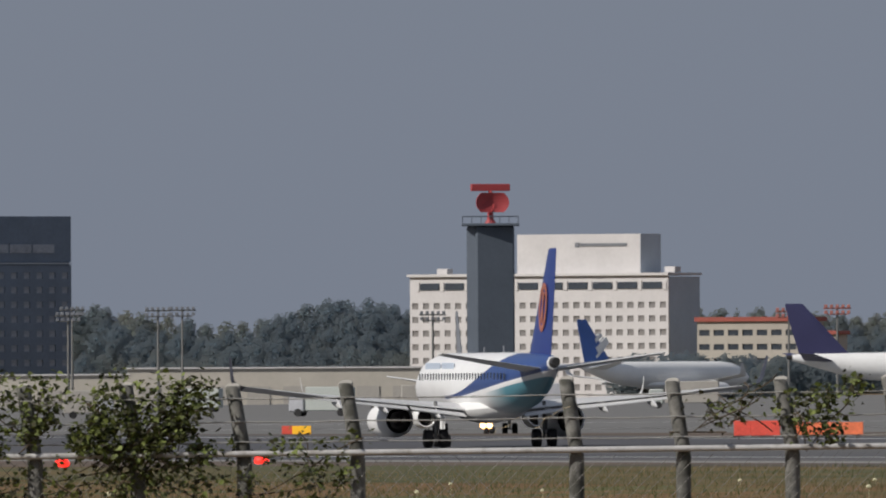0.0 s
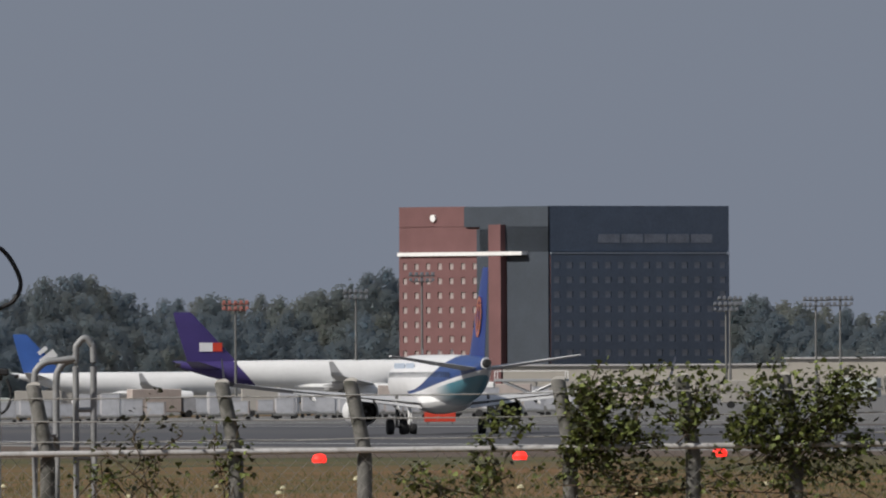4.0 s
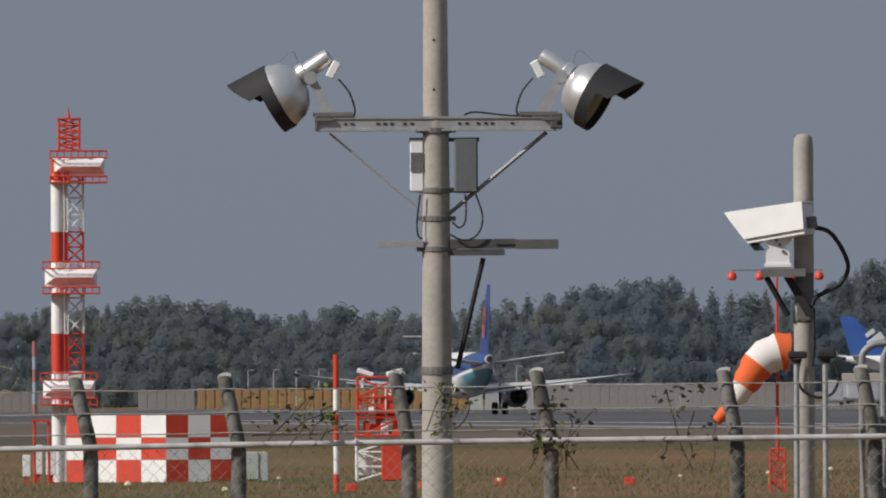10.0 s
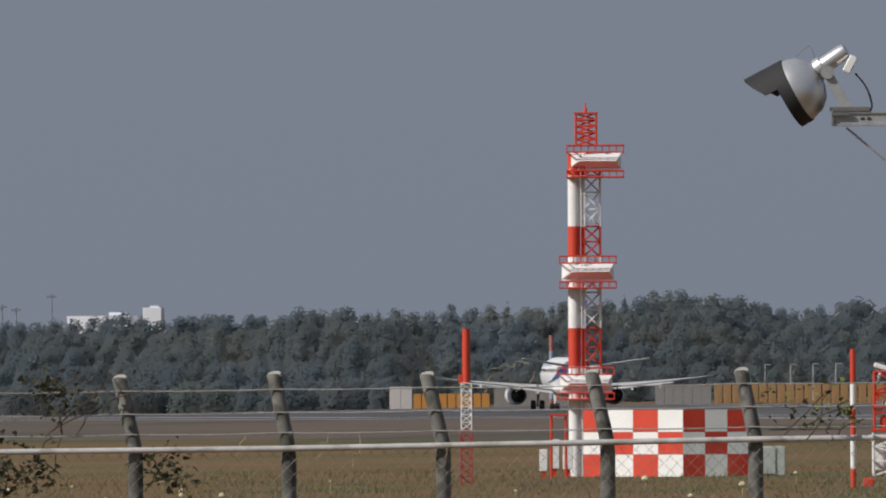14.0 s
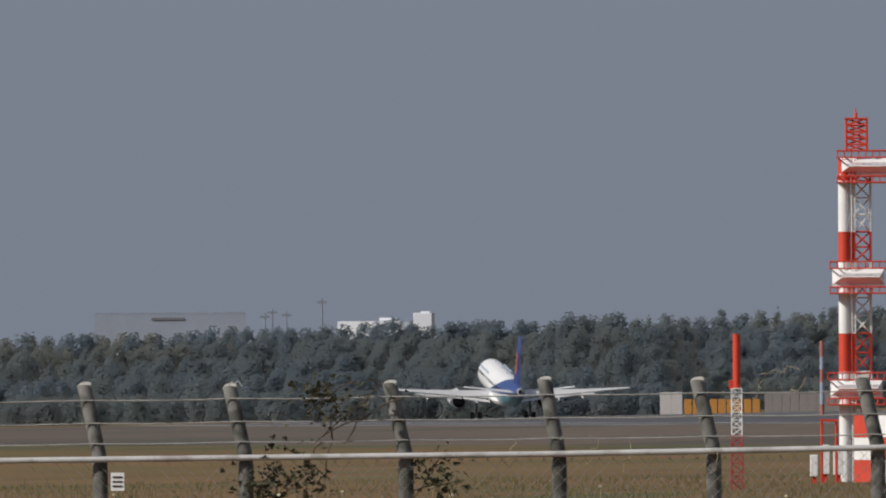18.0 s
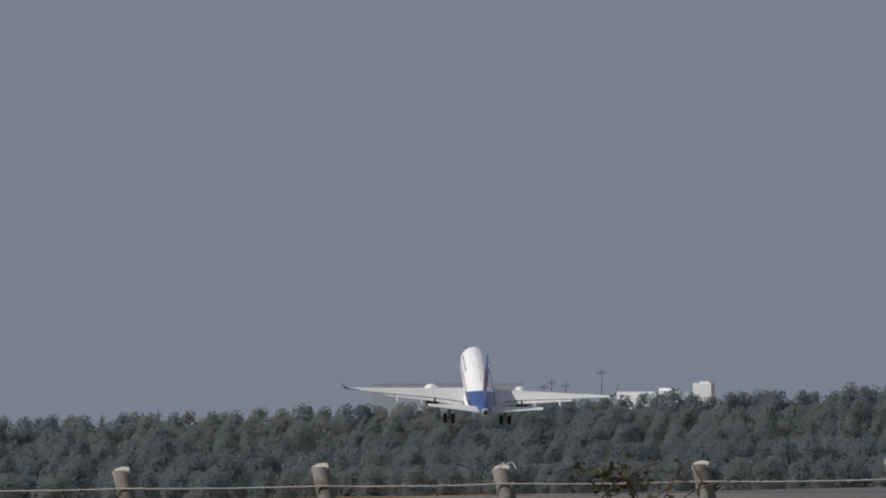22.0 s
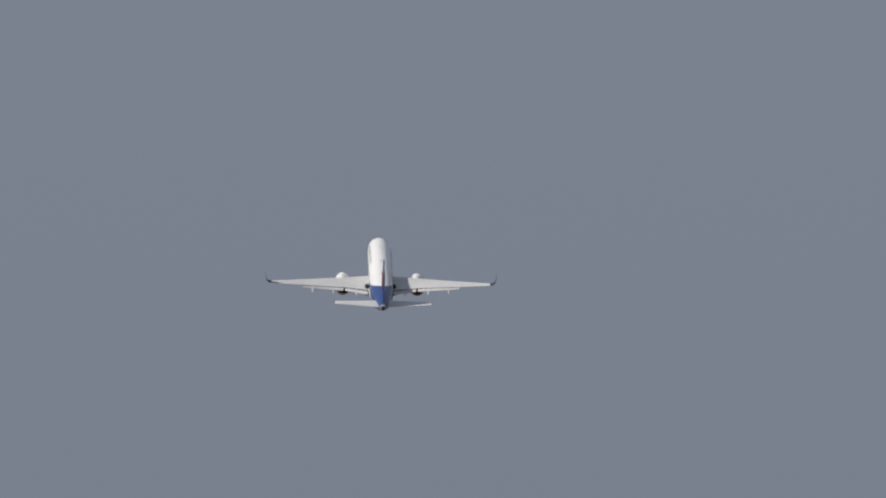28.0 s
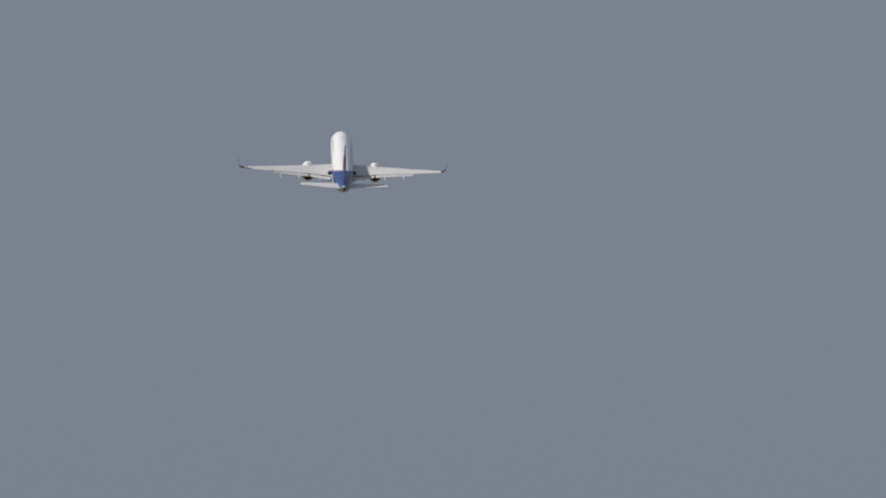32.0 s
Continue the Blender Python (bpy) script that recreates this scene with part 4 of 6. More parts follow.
# cargo containers on dollies, stairs and loaders beside the parked cargo airliners
def container_on_dolly(body_mat, height):
    c = thing("cargo_container", "grey metal air cargo container on a flat dolly", "container", None, "containers on the apron")
    s = Shape().skin([[(x, y, z) for x, z in ((-1.0, 1.05), (-0.78, 0.62), (1.0, 0.62), (1.0, height), (-1.0, height))] for y in (-0.8, 0.8)])
    body = part("container_body", s, body_mat, c)
    part("door_panel", Shape().box(0.05, -0.815, (height + 0.75) / 2, 1.7, 0.03, height - 0.85), silver_sheet, body)
    for z in (0.70, height - 0.06):
        part("rim_bar", Shape().box(0.05, -0.83, z, 1.9, 0.05, 0.08), galvanised, body)
    part("dolly_frame", Shape().box(0, 0, 0.5, 2.3, 1.7, 0.16, None, 0.02).box(0, 1.3, 0.45, 0.1, 1.0, 0.08), dull_steel, c)
    for x in (-0.85, 0.85):
        for y in (-0.6, 0.6):
            part("wheel", Shape().rod((x, y - 0.08, 0.22), (x, y + 0.08, 0.22), 0.22, None, 10), rubber, c)
    return c


crng = random.Random(14)
models = [container_on_dolly(m, h) for m, h in ((pale_sheet, 2.25), (silver_sheet, 2.35), (tan_sheet, 2.05), (pale_sheet, 3.0))]
spots = []
for row, first, last in ((2080, -1940, -890), (2200, -1900, -930), (2330, -1960, -900)):
    b = first
    while b < last:
        if crng.random() < 0.82:
            spots.append(site(b, row + crng.uniform(-12, 12), crng.uniform(-7, 7)))
        b += 40 if crng.random() < 0.7 else crng.uniform(55, 90)
for i, m in enumerate(spots):
    if i < 4:
        models[i].matrix_basis = m
    else:
        copy_thing(crng.choice(models), m)


def mobile_stairs(b, d, turn):
    st = thing("boarding_stairs", "white mobile boarding stairs on a truck chassis", "stairs", site(b, d, turn), "vehicles on the apron")
    part("chassis", Shape().box(0, 0, 0.75, 2.1, 7.4, 0.4, None, 0.05), dull_steel, st)
    part("cab", Shape().box(0, 3.0, 1.5, 2.0, 1.5, 1.5, None, 0.15), pale_sheet, st)
    flight = part("flight", Shape().skin([[(x, -3.6, 0.9), (x, 2.6, 4.6), (x, 3.6, 4.6), (x, 3.6, 4.3), (x, 2.8, 4.3), (x, -3.2, 0.7)] for x in (-0.8, 0.8)]), pale_sheet, st)
    for i in range(16):
        part("step", Shape().box(0, -3.5 + i * 0.38, 1.0 + i * 0.235, 1.5, 0.34, 0.05), galvanised, flight)
    for x in (-0.85, 0.85):
        part("side_panel", Shape().skin([[(x + a, -3.6, 1.0), (x + a, 2.6, 4.7), (x + a, 3.6, 4.7), (x + a, 3.6, 5.7), (x + a, 2.6, 5.7), (x + a, -3.6, 2.0)] for a in (-0.03, 0.03)]), pale_sheet, flight)
        for y in (-2.4, 2.4):
            part("wheel", Shape().rod((x, y, 0.42), (x + 0.25 * (1 if x > 0 else -1), y, 0.42), 0.42, None, 12), rubber, st)
    part("prop", Shape().rod((0, 2.4, 0.9), (0, 2.9, 4.3), 0.12, None, 8).rod((0, 0.2, 0.9), (0, 0.6, 3.1), 0.10, None, 8), dull_steel, st)


mobile_stairs(-1140, 2060, 78)


def high_loader(b, d, turn):
    hl = thing("cargo_loader", "grey cargo loader with a raised platform", "loader", site(b, d, turn), "vehicles on the apron")
    part("base", Shape().box(0, 0, 0.6, 3.2, 8.0, 0.6, None, 0.05), dull_steel, hl)
    part("platform", Shape().box(0, 0, 3.7, 3.2, 8.0, 0.3, None, 0.03), galvanised, hl)
    for x in (-1.4, 1.4):
        part("scissor_arm", Shape().rod((x, -3.2, 0.9), (x, 3.0, 3.5), 0.13, None, 6).rod((x, 3.2, 0.9), (x, -3.0, 3.5), 0.13, None, 6), galvanised, hl)
        part("rail", Shape().rod((x, -3.9, 4.7), (x, 3.9, 4.7), 0.05, None, 6).rod((x, -3.9, 3.8), (x, -3.9, 4.7), 0.05, None, 6).rod((x, 3.9, 3.8), (x, 3.9, 4.7), 0.05, None, 6), white_paint, hl)
        for y in (-3.0, -1.0, 2.8):
            part("wheel", Shape().rod((x * 0.9, y, 0.4), (x * 1.12, y, 0.4), 0.4, None, 12), rubber, hl)
    part("cab", Shape().box(-1.2, 4.6, 2.6, 1.2, 1.3, 1.9, None, 0.1), white_paint, hl)


high_loader(-1010, 2240, 84)
rng = random.Random(5)
yellow_paint = material("yellow_paint", (0.62, 0.40, 0.03), 0.5, vary=0.1)
for i in range(12):
    b = -1900 + i * 210 + rng.uniform(-30, 30)
    service_truck(b, rng.uniform(2300, 2900), rng.choice((88, -88, 75, -75)), rng.choice((box_grey, tan_sheet, silver_sheet, shed_shutter, slate_grey)), rng.choice((box_grey, silver_sheet, slate_grey)), rng.uniform(6, 10))


def taxi_sign(b, d, w, h, left_mat, right_mat):
    s = thing("taxiway_sign", "low lit red and yellow taxiway sign on two legs", "sign", site(b, d), "taxiway signs")
    part("red_panel", Shape().box(-w * 0.32, 0, 0.3 + h / 2, w * 0.36, 0.2, h, None, 0.02), left_mat, s)
    part("yellow_panel", Shape().box(w * 0.18, 0, 0.3 + h / 2, w * 0.64, 0.2, h, None, 0.02), right_mat, s)
    for x in (-0.4, 0.4):
        part("leg", Shape().rod((x * w, 0, 0), (x * w, 0, 0.32), 0.05, None, 6), dull_steel, s)


sign_yellow = material("sign_yellow", (0.95, 0.50, 0.03), 0.5, emit=0.25)
sign_red = material("sign_red", (0.75, 0.10, 0.07), 0.5, emit=0.08)
taxi_sign(-262, 1350, 1.95, 0.55, sign_red, sign_yellow)
sign_orange = material("sign_orange", (0.80, 0.20, 0.09), 0.5, emit=0.08)
taxi_sign(553, 1145, 2.6, 0.85, sign_red, sign_red)
taxi_sign(678, 1145, 4.0, 0.70, sign_orange, sign_orange)
taxi_sign(-1172, 1700, 2.6, 0.8, red_paint, red_paint)

# tan blast fence beyond the runway and its grey ends
blast_tan = two_tone(material("blast_tan", (0.36, 0.21, 0.085), 0.8, vary=0.15, size=1.5), (0.24, 0.14, 0.07), 0.9, 0.45, 0.6, (1, 1, 0.1))
# barrier grey that carries the smoky haze over it
hazed_barrier = two_tone(material("hazed_barrier", (0.25, 0.243, 0.245), 0.85, vary=0.2, size=2.0), (0.22, 0.19, 0.16), 0.4, 0.4, 0.65)
pale_barrier = material("pale_barrier", (0.36, 0.355, 0.36), 0.8, vary=0.12, size=2.0)
blast_orange = material("blast_orange", (0.50, 0.23, 0.05), 0.8, vary=0.15, size=1.5)
for b0, b1, d, h, mat, lab in ((-3066, -2588, 2150, 2.75, blast_tan, "tan ribbed blast fence beyond the runway"), (-3598, -3462, 2290, 2.03, blast_orange, "short orange ribbed blast fence beyond the runway"), (-3640, -3600, 2295, 2.87, hotel_white, "pale ribbed cabin beyond the runway"), (-3455, -3300, 2300, 2.55, hazed_barrier, "grey ribbed barrier beyond the runway"), (-3170, -3070, 2300, 2.55, hazed_barrier, "grey ribbed barrier beside a tan fence"), (-2584, -2560, 2150, 2.5, box_grey, "grey end panel of a fence beyond the runway"), (-2556, -2470, 2160, 2.7, pale_barrier, "pale ribbed barrier beyond the runway"), (-2466, -2010, 2165, 2.75, hazed_barrier, "long grey ribbed barrier beyond the runway")):
    bf = thing("blast_fence", lab, "fence", site(b0, d), "barriers beyond the runway")
    w = (b1 - b0) * d / F
    n = max(2, int(w / 0.95))
    slat = Shape().box(0, 0, h / 2 + 0.05, w / n * (0.86 if mat in (blast_tan, blast_orange) else 0.97), 0.25, h, None, 0.02).mesh("panel", mat)
    for i in range(n):
        part("panel", slat, mat, bf, m=Matrix.Translation(((i + 0.5) * w / n, 0, 0)))
    part("back_rail", Shape().box(w / 2, 0.2, h * 0.3, w, 0.12, 0.2).box(w / 2, 0.2, h * 0.8, w, 0.12, 0.2), dull_steel, bf)
for b in (-2975, -2930, -2890, -2850, -2775, -2610, -2500):
    lp = thing("perimeter_lamp", "slim pale lamp post at the edge of the woods", "lamp post", site(b, 2700), "lamp posts by the woods")
    part("pole", Shape().rod((0, 0, 0), (0, 0, 5.0), 0.12, 0.07, 8), galvanised, lp)
    part("lamp", Shape().box(0.35, 0, 5.0, 0.9, 0.25, 0.12), galvanised, lp)


# ---- landing aids in the grass ----
def banded_pole(name, label, b, d, v_top, r, bands, paints=(red_paint, white_paint)):
    """A pole in red and white bands; bands: fractions of its height where the colour changes, from the top, red first."""
    t = thing(name, label, "mast", site(b, d))
    h = level(b, v_top, d) - t.matrix_basis.translation.z
    edges = [0.0] + list(bands) + [1.0]
    for i in range(len(edges) - 1):
        z1, z0 = h * (1 - edges[i]), h * (1 - edges[i + 1])
        part("band", Shape().rod((0, 0, z0), (0, 0, z1), r, None, 12), paints[i % 2], t)
    return t, h


banded_pole("marker_pole", "slim red and white banded pole in the grass", -2820, 627, 238, 0.085, (0.25, 0.43, 0.64, 0.86))
# haze put into the far mast's paint: dulled red, blue-grey for white
t, h = banded_pole("distant_marker_mast", "slim red and white banded mast by the woods", -3353, 2000, 214, 0.22, (0.2, 0.36, 0.52, 0.8), (faded_red, pale_grey))

# red tube on a white lattice foot
D = 681.0
K = D / F
t = thing("monitor_mast", "red tube antenna on a white lattice mast", "mast", site(-3504, D))
h = level(-3504, 202, D) - t.matrix_basis.translation.z
part("tube", Shape().rod((0, 0, h - 97 * K), (0, 0, h), 7 * K, None, 14), red_paint, t, smooth=True)
part("side_box", Shape().box(-10 * K, 0, h - 90 * K, 8 * K, 0.15, 16 * K), red_paint, t)


def lattice(z0, z1, half, r, bays):
    s = Shape()
    c = [(-half, -half), (half, -half), (half, half), (-half, half)]
    for x, y in c:
        s.rod((x, y, z0), (x, y, z1), r, None, 6)
    for i in range(bays):
        a, b2 = z0 + (z1 - z0) * i / bays, z0 + (z1 - z0) * (i + 1) / bays
        for j in range(4):
            p, q = c[j], c[(j + 1) % 4]
            if i % 2:
                p, q = q, p
            s.rod((*p, a), (*q, b2), r * 0.75, None, 5)
            s.rod((*p, b2), (*q, b2), r * 0.75, None, 5)
    return s


part("lattice", lattice(h - 180 * K, h - 97 * K, 9 * K, 0.022, 6), white_paint, t)
part("lattice_foot", lattice(0, h - 180 * K, 10 * K, 0.026, 6), radar_red, t, "red lattice foot")

# glide path mast
D = 728.0
K = D / F
gs = thing("glide_path_mast", "tall red and white lattice antenna mast with three white reflector boxes", "antenna mast", site(-3296, D))
H = level(-3296, -192, D) - gs.matrix_basis.translation.z


def up(y):
    """Height above the foot of a mark y units below the mast's top."""
    return H - y * K


for y0, y1, mat in ((85, 123, red_paint), (123, 213, white_paint), (213, 267, red_paint), (267, 393, white_paint), (393, 461, red_paint), (461, H / K, white_paint)):
    part("main_tube", Shape().rod((-16 * K, 0, up(y1)), (-16 * K, 0, up(y0)), 11 * K, None, 16), mat, gs, smooth=True)
    part("lattice", lattice(up(y1), up(y0), 15 * K, 0.045, max(2, int((y1 - y0) / 26))), mat, gs, m=Matrix.Translation((15 * K, 0.35, 0)))
    lad = Shape()
    for x in (-3, 3):
        lad.rod((x * K, -0.25, up(y1)), (x * K, -0.25, up(y0)), 0.02, None, 5)
    for i in range(int((y1 - y0) / 14)):
        lad.rod((-3 * K, -0.25, up(y1 - i * 14)), (3 * K, -0.25, up(y1 - i * 14)), 0.014, None, 4)
    part("ladder", lad, mat, gs)
part("top_cage", lattice(up(70), up(13), 18 * K, 0.045, 5), red_paint, gs, m=Matrix.Translation((6 * K, 0, 0)))
part("top_deck", Shape().box(6 * K, 0, up(13), 42 * K, 42 * K, 0.06), red_paint, gs)
part("obstruction_lamp", Shape().rod((5 * K, 0, up(13)), (5 * K, 0, up(3)), 3.5 * K, 2.5 * K, 10).rod((5 * K, 0, up(3)), (5 * K, 0, up(-6)), 1.5 * K, 1 * K, 8), red_paint, gs)
for top, shift in ((70, 22), (266, 8), (463, 4)):
    box = Shape()
    # reflector: a deep box with slanting upper and lower faces
    x0, x1 = (shift - 46) * K, (shift + 46) * K
    z0, z1 = up(top + 40), up(top + 13)
    zm = (z0 + z1) / 2 - 1 * K
    box.add([(x0, 0.5, z1), (x1, 0.5, z1), (x1, 0.5, z0), (x0, 0.5, z0), (x0 + 18 * K, -0.62, zm), (x1 - 8 * K, -0.62, zm), (x0, -0.1, z1), (x1, -0.1, z1), (x1, -0.1, z0), (x0, -0.1, z0)],
            [(0, 1, 7, 6), (3, 9, 8, 2), (0, 6, 9, 3), (1, 2, 8, 7), (6, 7, 5, 4), (9, 4, 5, 8), (6, 4, 9), (7, 8, 5), (0, 3, 2, 1)])
    part("reflector", box, white_paint, gs, "white antenna reflector with slanting faces")
    part("reflector_lip", Shape().box(shift * K, -0.14, z0 - 0.05, 92 * K, 0.08, 0.10), white_paint, gs)
    r = Shape()
    for zz in (up(top), up(top + 12), up(top + 45), up(top + 56)):
        for yy in (-0.7, 0.8):
            r.rod(((shift - 50) * K, yy, zz), ((shift + 50) * K, yy, zz), 0.03, None, 5)
        for xx in (-50, 50):
            r.rod(((shift + xx) * K, -0.7, zz), ((shift + xx) * K, 0.8, zz), 0.03, None, 5)
    for i in range(9):
        for yy in (-0.7, 0.8):
            r.rod(((shift - 50 + i * 12.5) * K, yy, up(top + 12)), ((shift - 50 + i * 12.5) * K, yy, up(top)), 0.02, None, 4)
            r.rod(((shift - 50 + i * 12.5) * K, yy, up(top + 56)), ((shift - 50 + i * 12.5) * K, yy, up(top + 45)), 0.02, None, 4)
    part("railing", r, red_paint, gs)
    part("deck", Shape().box(shift * K, 0.05, up(top + 56), 98 * K, 1.5, 0.04), red_paint, gs)

# chequered equipment hut: one sunlit wall, one shaded, painted panels proud of the walls
D = 715.0
K = D / F
hut = thing("equipment_hut", "equipment hut chequered in red and white squares", "hut", site(-3121, D, 0))
hut_h = 119 * K
for turn, w, cols, first in ((-33, 177 * K / math.cos(radians(33)), 4, 0), (18, 118 * K / math.cos(radians(18)), 3, 0)):
    q = Matrix.Rotation(radians(turn), 4, "Z")
    for c in range(cols):
        for r in range(3):
            cw, ch = w / cols, hut_h / 3
            x = (-(c + 0.5) if turn < 0 else c + 0.5) * cw
            red = (c + r + (1 if turn < 0 else 0)) % 2 == 0
            part("panel", Shape().box(x, 0.03, (r + 0.5) * ch, cw - 0.008, 0.06, ch - 0.012), red_paint if red else white_paint, hut, "", q)
a, b2 = 177 * K, 118 * K
ya, yb = a * math.tan(radians(33)), b2 * math.tan(radians(18))
part("body", Shape().add([(x, y, z) for z in (0, hut_h - 0.02) for x, y in ((-a, ya + 0.08), (0, 0.08), (b2, yb + 0.08), (b2 - a, ya + yb))], [(3, 2, 1, 0), (4, 5, 6, 7), (0, 1, 5, 4), (1, 2, 6, 5), (2, 3, 7, 6), (3, 0, 4, 7)]), box_grey, hut)
annex = thing("equipment_cabinet", "low grey equipment cabinet beside a chequered hut", "cabinet", site(-2990, 714, 0))
part("cabinet_body", Shape().box(20 * K, 0.5, 26 * K, 60 * K, 1.0, 52 * K, None, 0.03), box_grey, annex)
part("cabinet_door", Shape().box(20 * K, -0.02, 26 * K, 24 * K, 0.04, 44 * K), box_grey, annex)
for b, w, h0, mat, lab in ((-3348, 16, 70, white_paint, "white steel junction box on legs"), (-3325, 18, 62, white_paint, "white steel junction box on legs"), (-3368, 14, 52, white_paint, "small white junction box")):
    jb = thing("junction_box", lab, "box", site(b, 724))
    part("box", Shape().box(0, 0, h0 * K * 0.6, w * K, 0.3, h0 * K * 0.75, None, 0.02), mat, jb)
    part("leg", Shape().box(0, 0, h0 * K * 0.12, w * K * 0.5, 0.15, h0 * K * 0.24), red_paint, jb)
gantry = thing("steel_gantry", "small red steel frame beside a white mast foot", "frame", site(-3341, 720))
for x in (-13, 13):
    part("post", Shape().rod((x * K, 0, 0), (x * K, 0, 112 * K), 0.05, None, 6), red_paint, gantry)
part("beam", Shape().box(0, 0, 112 * K, 34 * K, 0.2, 0.09), red_paint, gantry)

# red and white sensor frame with white housings on top
D = 700.0
K = D / F
rv = thing("visibility_sensor", "red and white steel sensor frame with white camera housings", "sensor", site(-2744, D))
gz = level(-2744, 278, D) - rv.matrix_basis.translation.z
part("lower_frame", lattice(0, gz * 0.42, 40 * K, 0.05, 3), white_paint, rv)
part("upper_frame", lattice(gz * 0.42, gz, 38 * K, 0.05, 3), red_paint, rv)
part("red_cabinet", Shape().box(22 * K, -0.6, 34 * K, 36 * K, 0.5, 66 * K, None, 0.03), red_paint, rv)
part("platform", Shape().box(0, 0, gz * 0.44, 90 * K, 90 * K, 0.07).box(0, 0, gz * 0.66, 86 * K, 86 * K, 0.05), red_paint, rv)
for i, (x, z, mat) in enumerate(((-30, 118, white_paint), (-12, 116, white_paint), (4, 122, red_paint), (20, 128, red_paint), (34, 120, white_paint), (-22, 92, red_paint), (10, 90, white_paint), (30, 95, red_paint))):
    part("instrument", Shape().box(x * K, -0.5, z * K, 13 * K, 0.3, 30 * K, None, 0.02), mat, rv)
for x, tilt in ((-24, 18), (28, -14)):
    q = Matrix.Translation((x * K, -0.3, gz + 8 * K)) @ Matrix.Rotation(radians(tilt), 4, "Y")
    part("housing", Shape().box(0, 0, 0, 30 * K, 0.3, 9 * K, q, 0.03).rod((0, 0, -4 * K), (0, 0, -20 * K), 0.04, None, 6, q), white_paint, rv, "white camera housing")
for x, z, w, h, mat in ((-26, 30, 30, 40, white_paint), (-14, 76, 44, 14, white_paint), (18, 78, 30, 12, white_paint), (-6, 104, 24, 34, red_paint), (14, 140, 22, 26, red_paint), (-34, 132, 8, 30, red_paint), (-8, 150, 12, 22, red_paint), (36, 150, 10, 34, white_paint)):
    part("equipment_box", Shape().box(x * K, -0.35, z * K, w * K, 0.4, h * K, None, 0.02), mat, rv)
for x in (-36, -10, 12, 36):
    part("rail_post", Shape().rod((x * K, -0.7, gz * 0.66), (x * K, -0.7, gz * 0.9), 0.03, None, 5), white_paint, rv)

# wind sock
D = 600.0
K = D / F
ws = thing("wind_sock_mast", "thin red mast with lamps and a striped wind sock", "wind sock", site(-2039, D))
H = level(-2039, 88, D) - ws.matrix_basis.translation.z
part("mast", Shape().rod((0, 0, 0.9), (0, 0, H), 3.2 * K, 2.0 * K, 8), red_paint, ws)
part("mast_foot", lattice(0, level(-2039, 405, D) - ws.matrix_basis.translation.z, 13 * K, 0.035, 4), red_paint, ws)
part("crossbar", Shape().rod((-80 * K, 0, H), (82 * K, 0, H), 1.1 * K, None, 6), dull_steel, ws)
lamp_red = material("lamp_red", (0.68, 0.06, 0.03), 0.5, vary=0.1)
for x in (-79, -30, 30, 75):
    part("lamp", Shape().lathe([(5 * K, -18 * K), (8 * K, -15 * K), (8.2 * K, -10 * K), (5.5 * K, -5 * K), (2 * K, -3 * K), (1.5 * K, 0)], 12, Matrix.Translation((x * K, 0, H))), lamp_red, ws, "small red lamp hood", smooth=True)
ring_z = level(-2039, 232, D) - ws.matrix_basis.translation.z
sock_pts = [((14, 0), 32), ((-6, 2), 33), ((-34, 20), 31), ((-52, 52), 26), ((-70, 86), 18), ((-86, 112), 12), ((-104, 136), 9)]
fine_pts = bend([(a[0], 0, -a[1]) for a, r in sock_pts], 4)
fine_r = [float(np.interp(i / 4, range(len(sock_pts)), [r for _, r in sock_pts])) for i in range(len(fine_pts))]
n = len(fine_pts)
cuts = [0, 4, 9, 14, 18, n - 1]
sock = part("sock", Shape().rod((8 * K, 0, -33 * K), (8 * K, 0, 33 * K), 0.03, None, 6), dull_steel, ws, "", Matrix.Translation((8 * K, -0.12, ring_z)))
for i in range(5):
    rings = []
    for j in range(cuts[i], cuts[i + 1] + 1):
        way = (fine_pts[min(j + 1, n - 1)] - fine_pts[max(j - 1, 0)]).normalized()
        side = Vector((way.z, 0, -way.x))
        fold = 1 + 0.05 * math.sin(j * 2.1)
        rings.append([tuple((fine_pts[j] + side * (fine_r[j] * fold * math.cos(6.28318 * k / 16))) * K + Vector((0, fine_r[j] * K * math.sin(6.28318 * k / 16), 0))) for k in range(16)])
    part("sock_panel", Shape().skin(rings, None, i == 4), (orange_cloth, white_cloth)[i % 2], sock, smooth=True)

# a small far wind cone by the runway
wc = thing("wind_cone", "small faded red wind cone on a short mast", "wind sock", site(-2478, 1700))
part("mast", Shape().rod((0, 0, 0), (0, 0, 3.2), 0.06, 0.04, 8), galvanised, wc)
part("cone", Shape().lathe([(0.12, -1.5), (0.30, -0.7), (0.42, 0.0)], 12, Matrix.Translation((0.1, 0, 3.1)) @ Matrix.Rotation(radians(38), 4, "Y")), faded_red, wc, "faded red cloth cone", smooth=True)

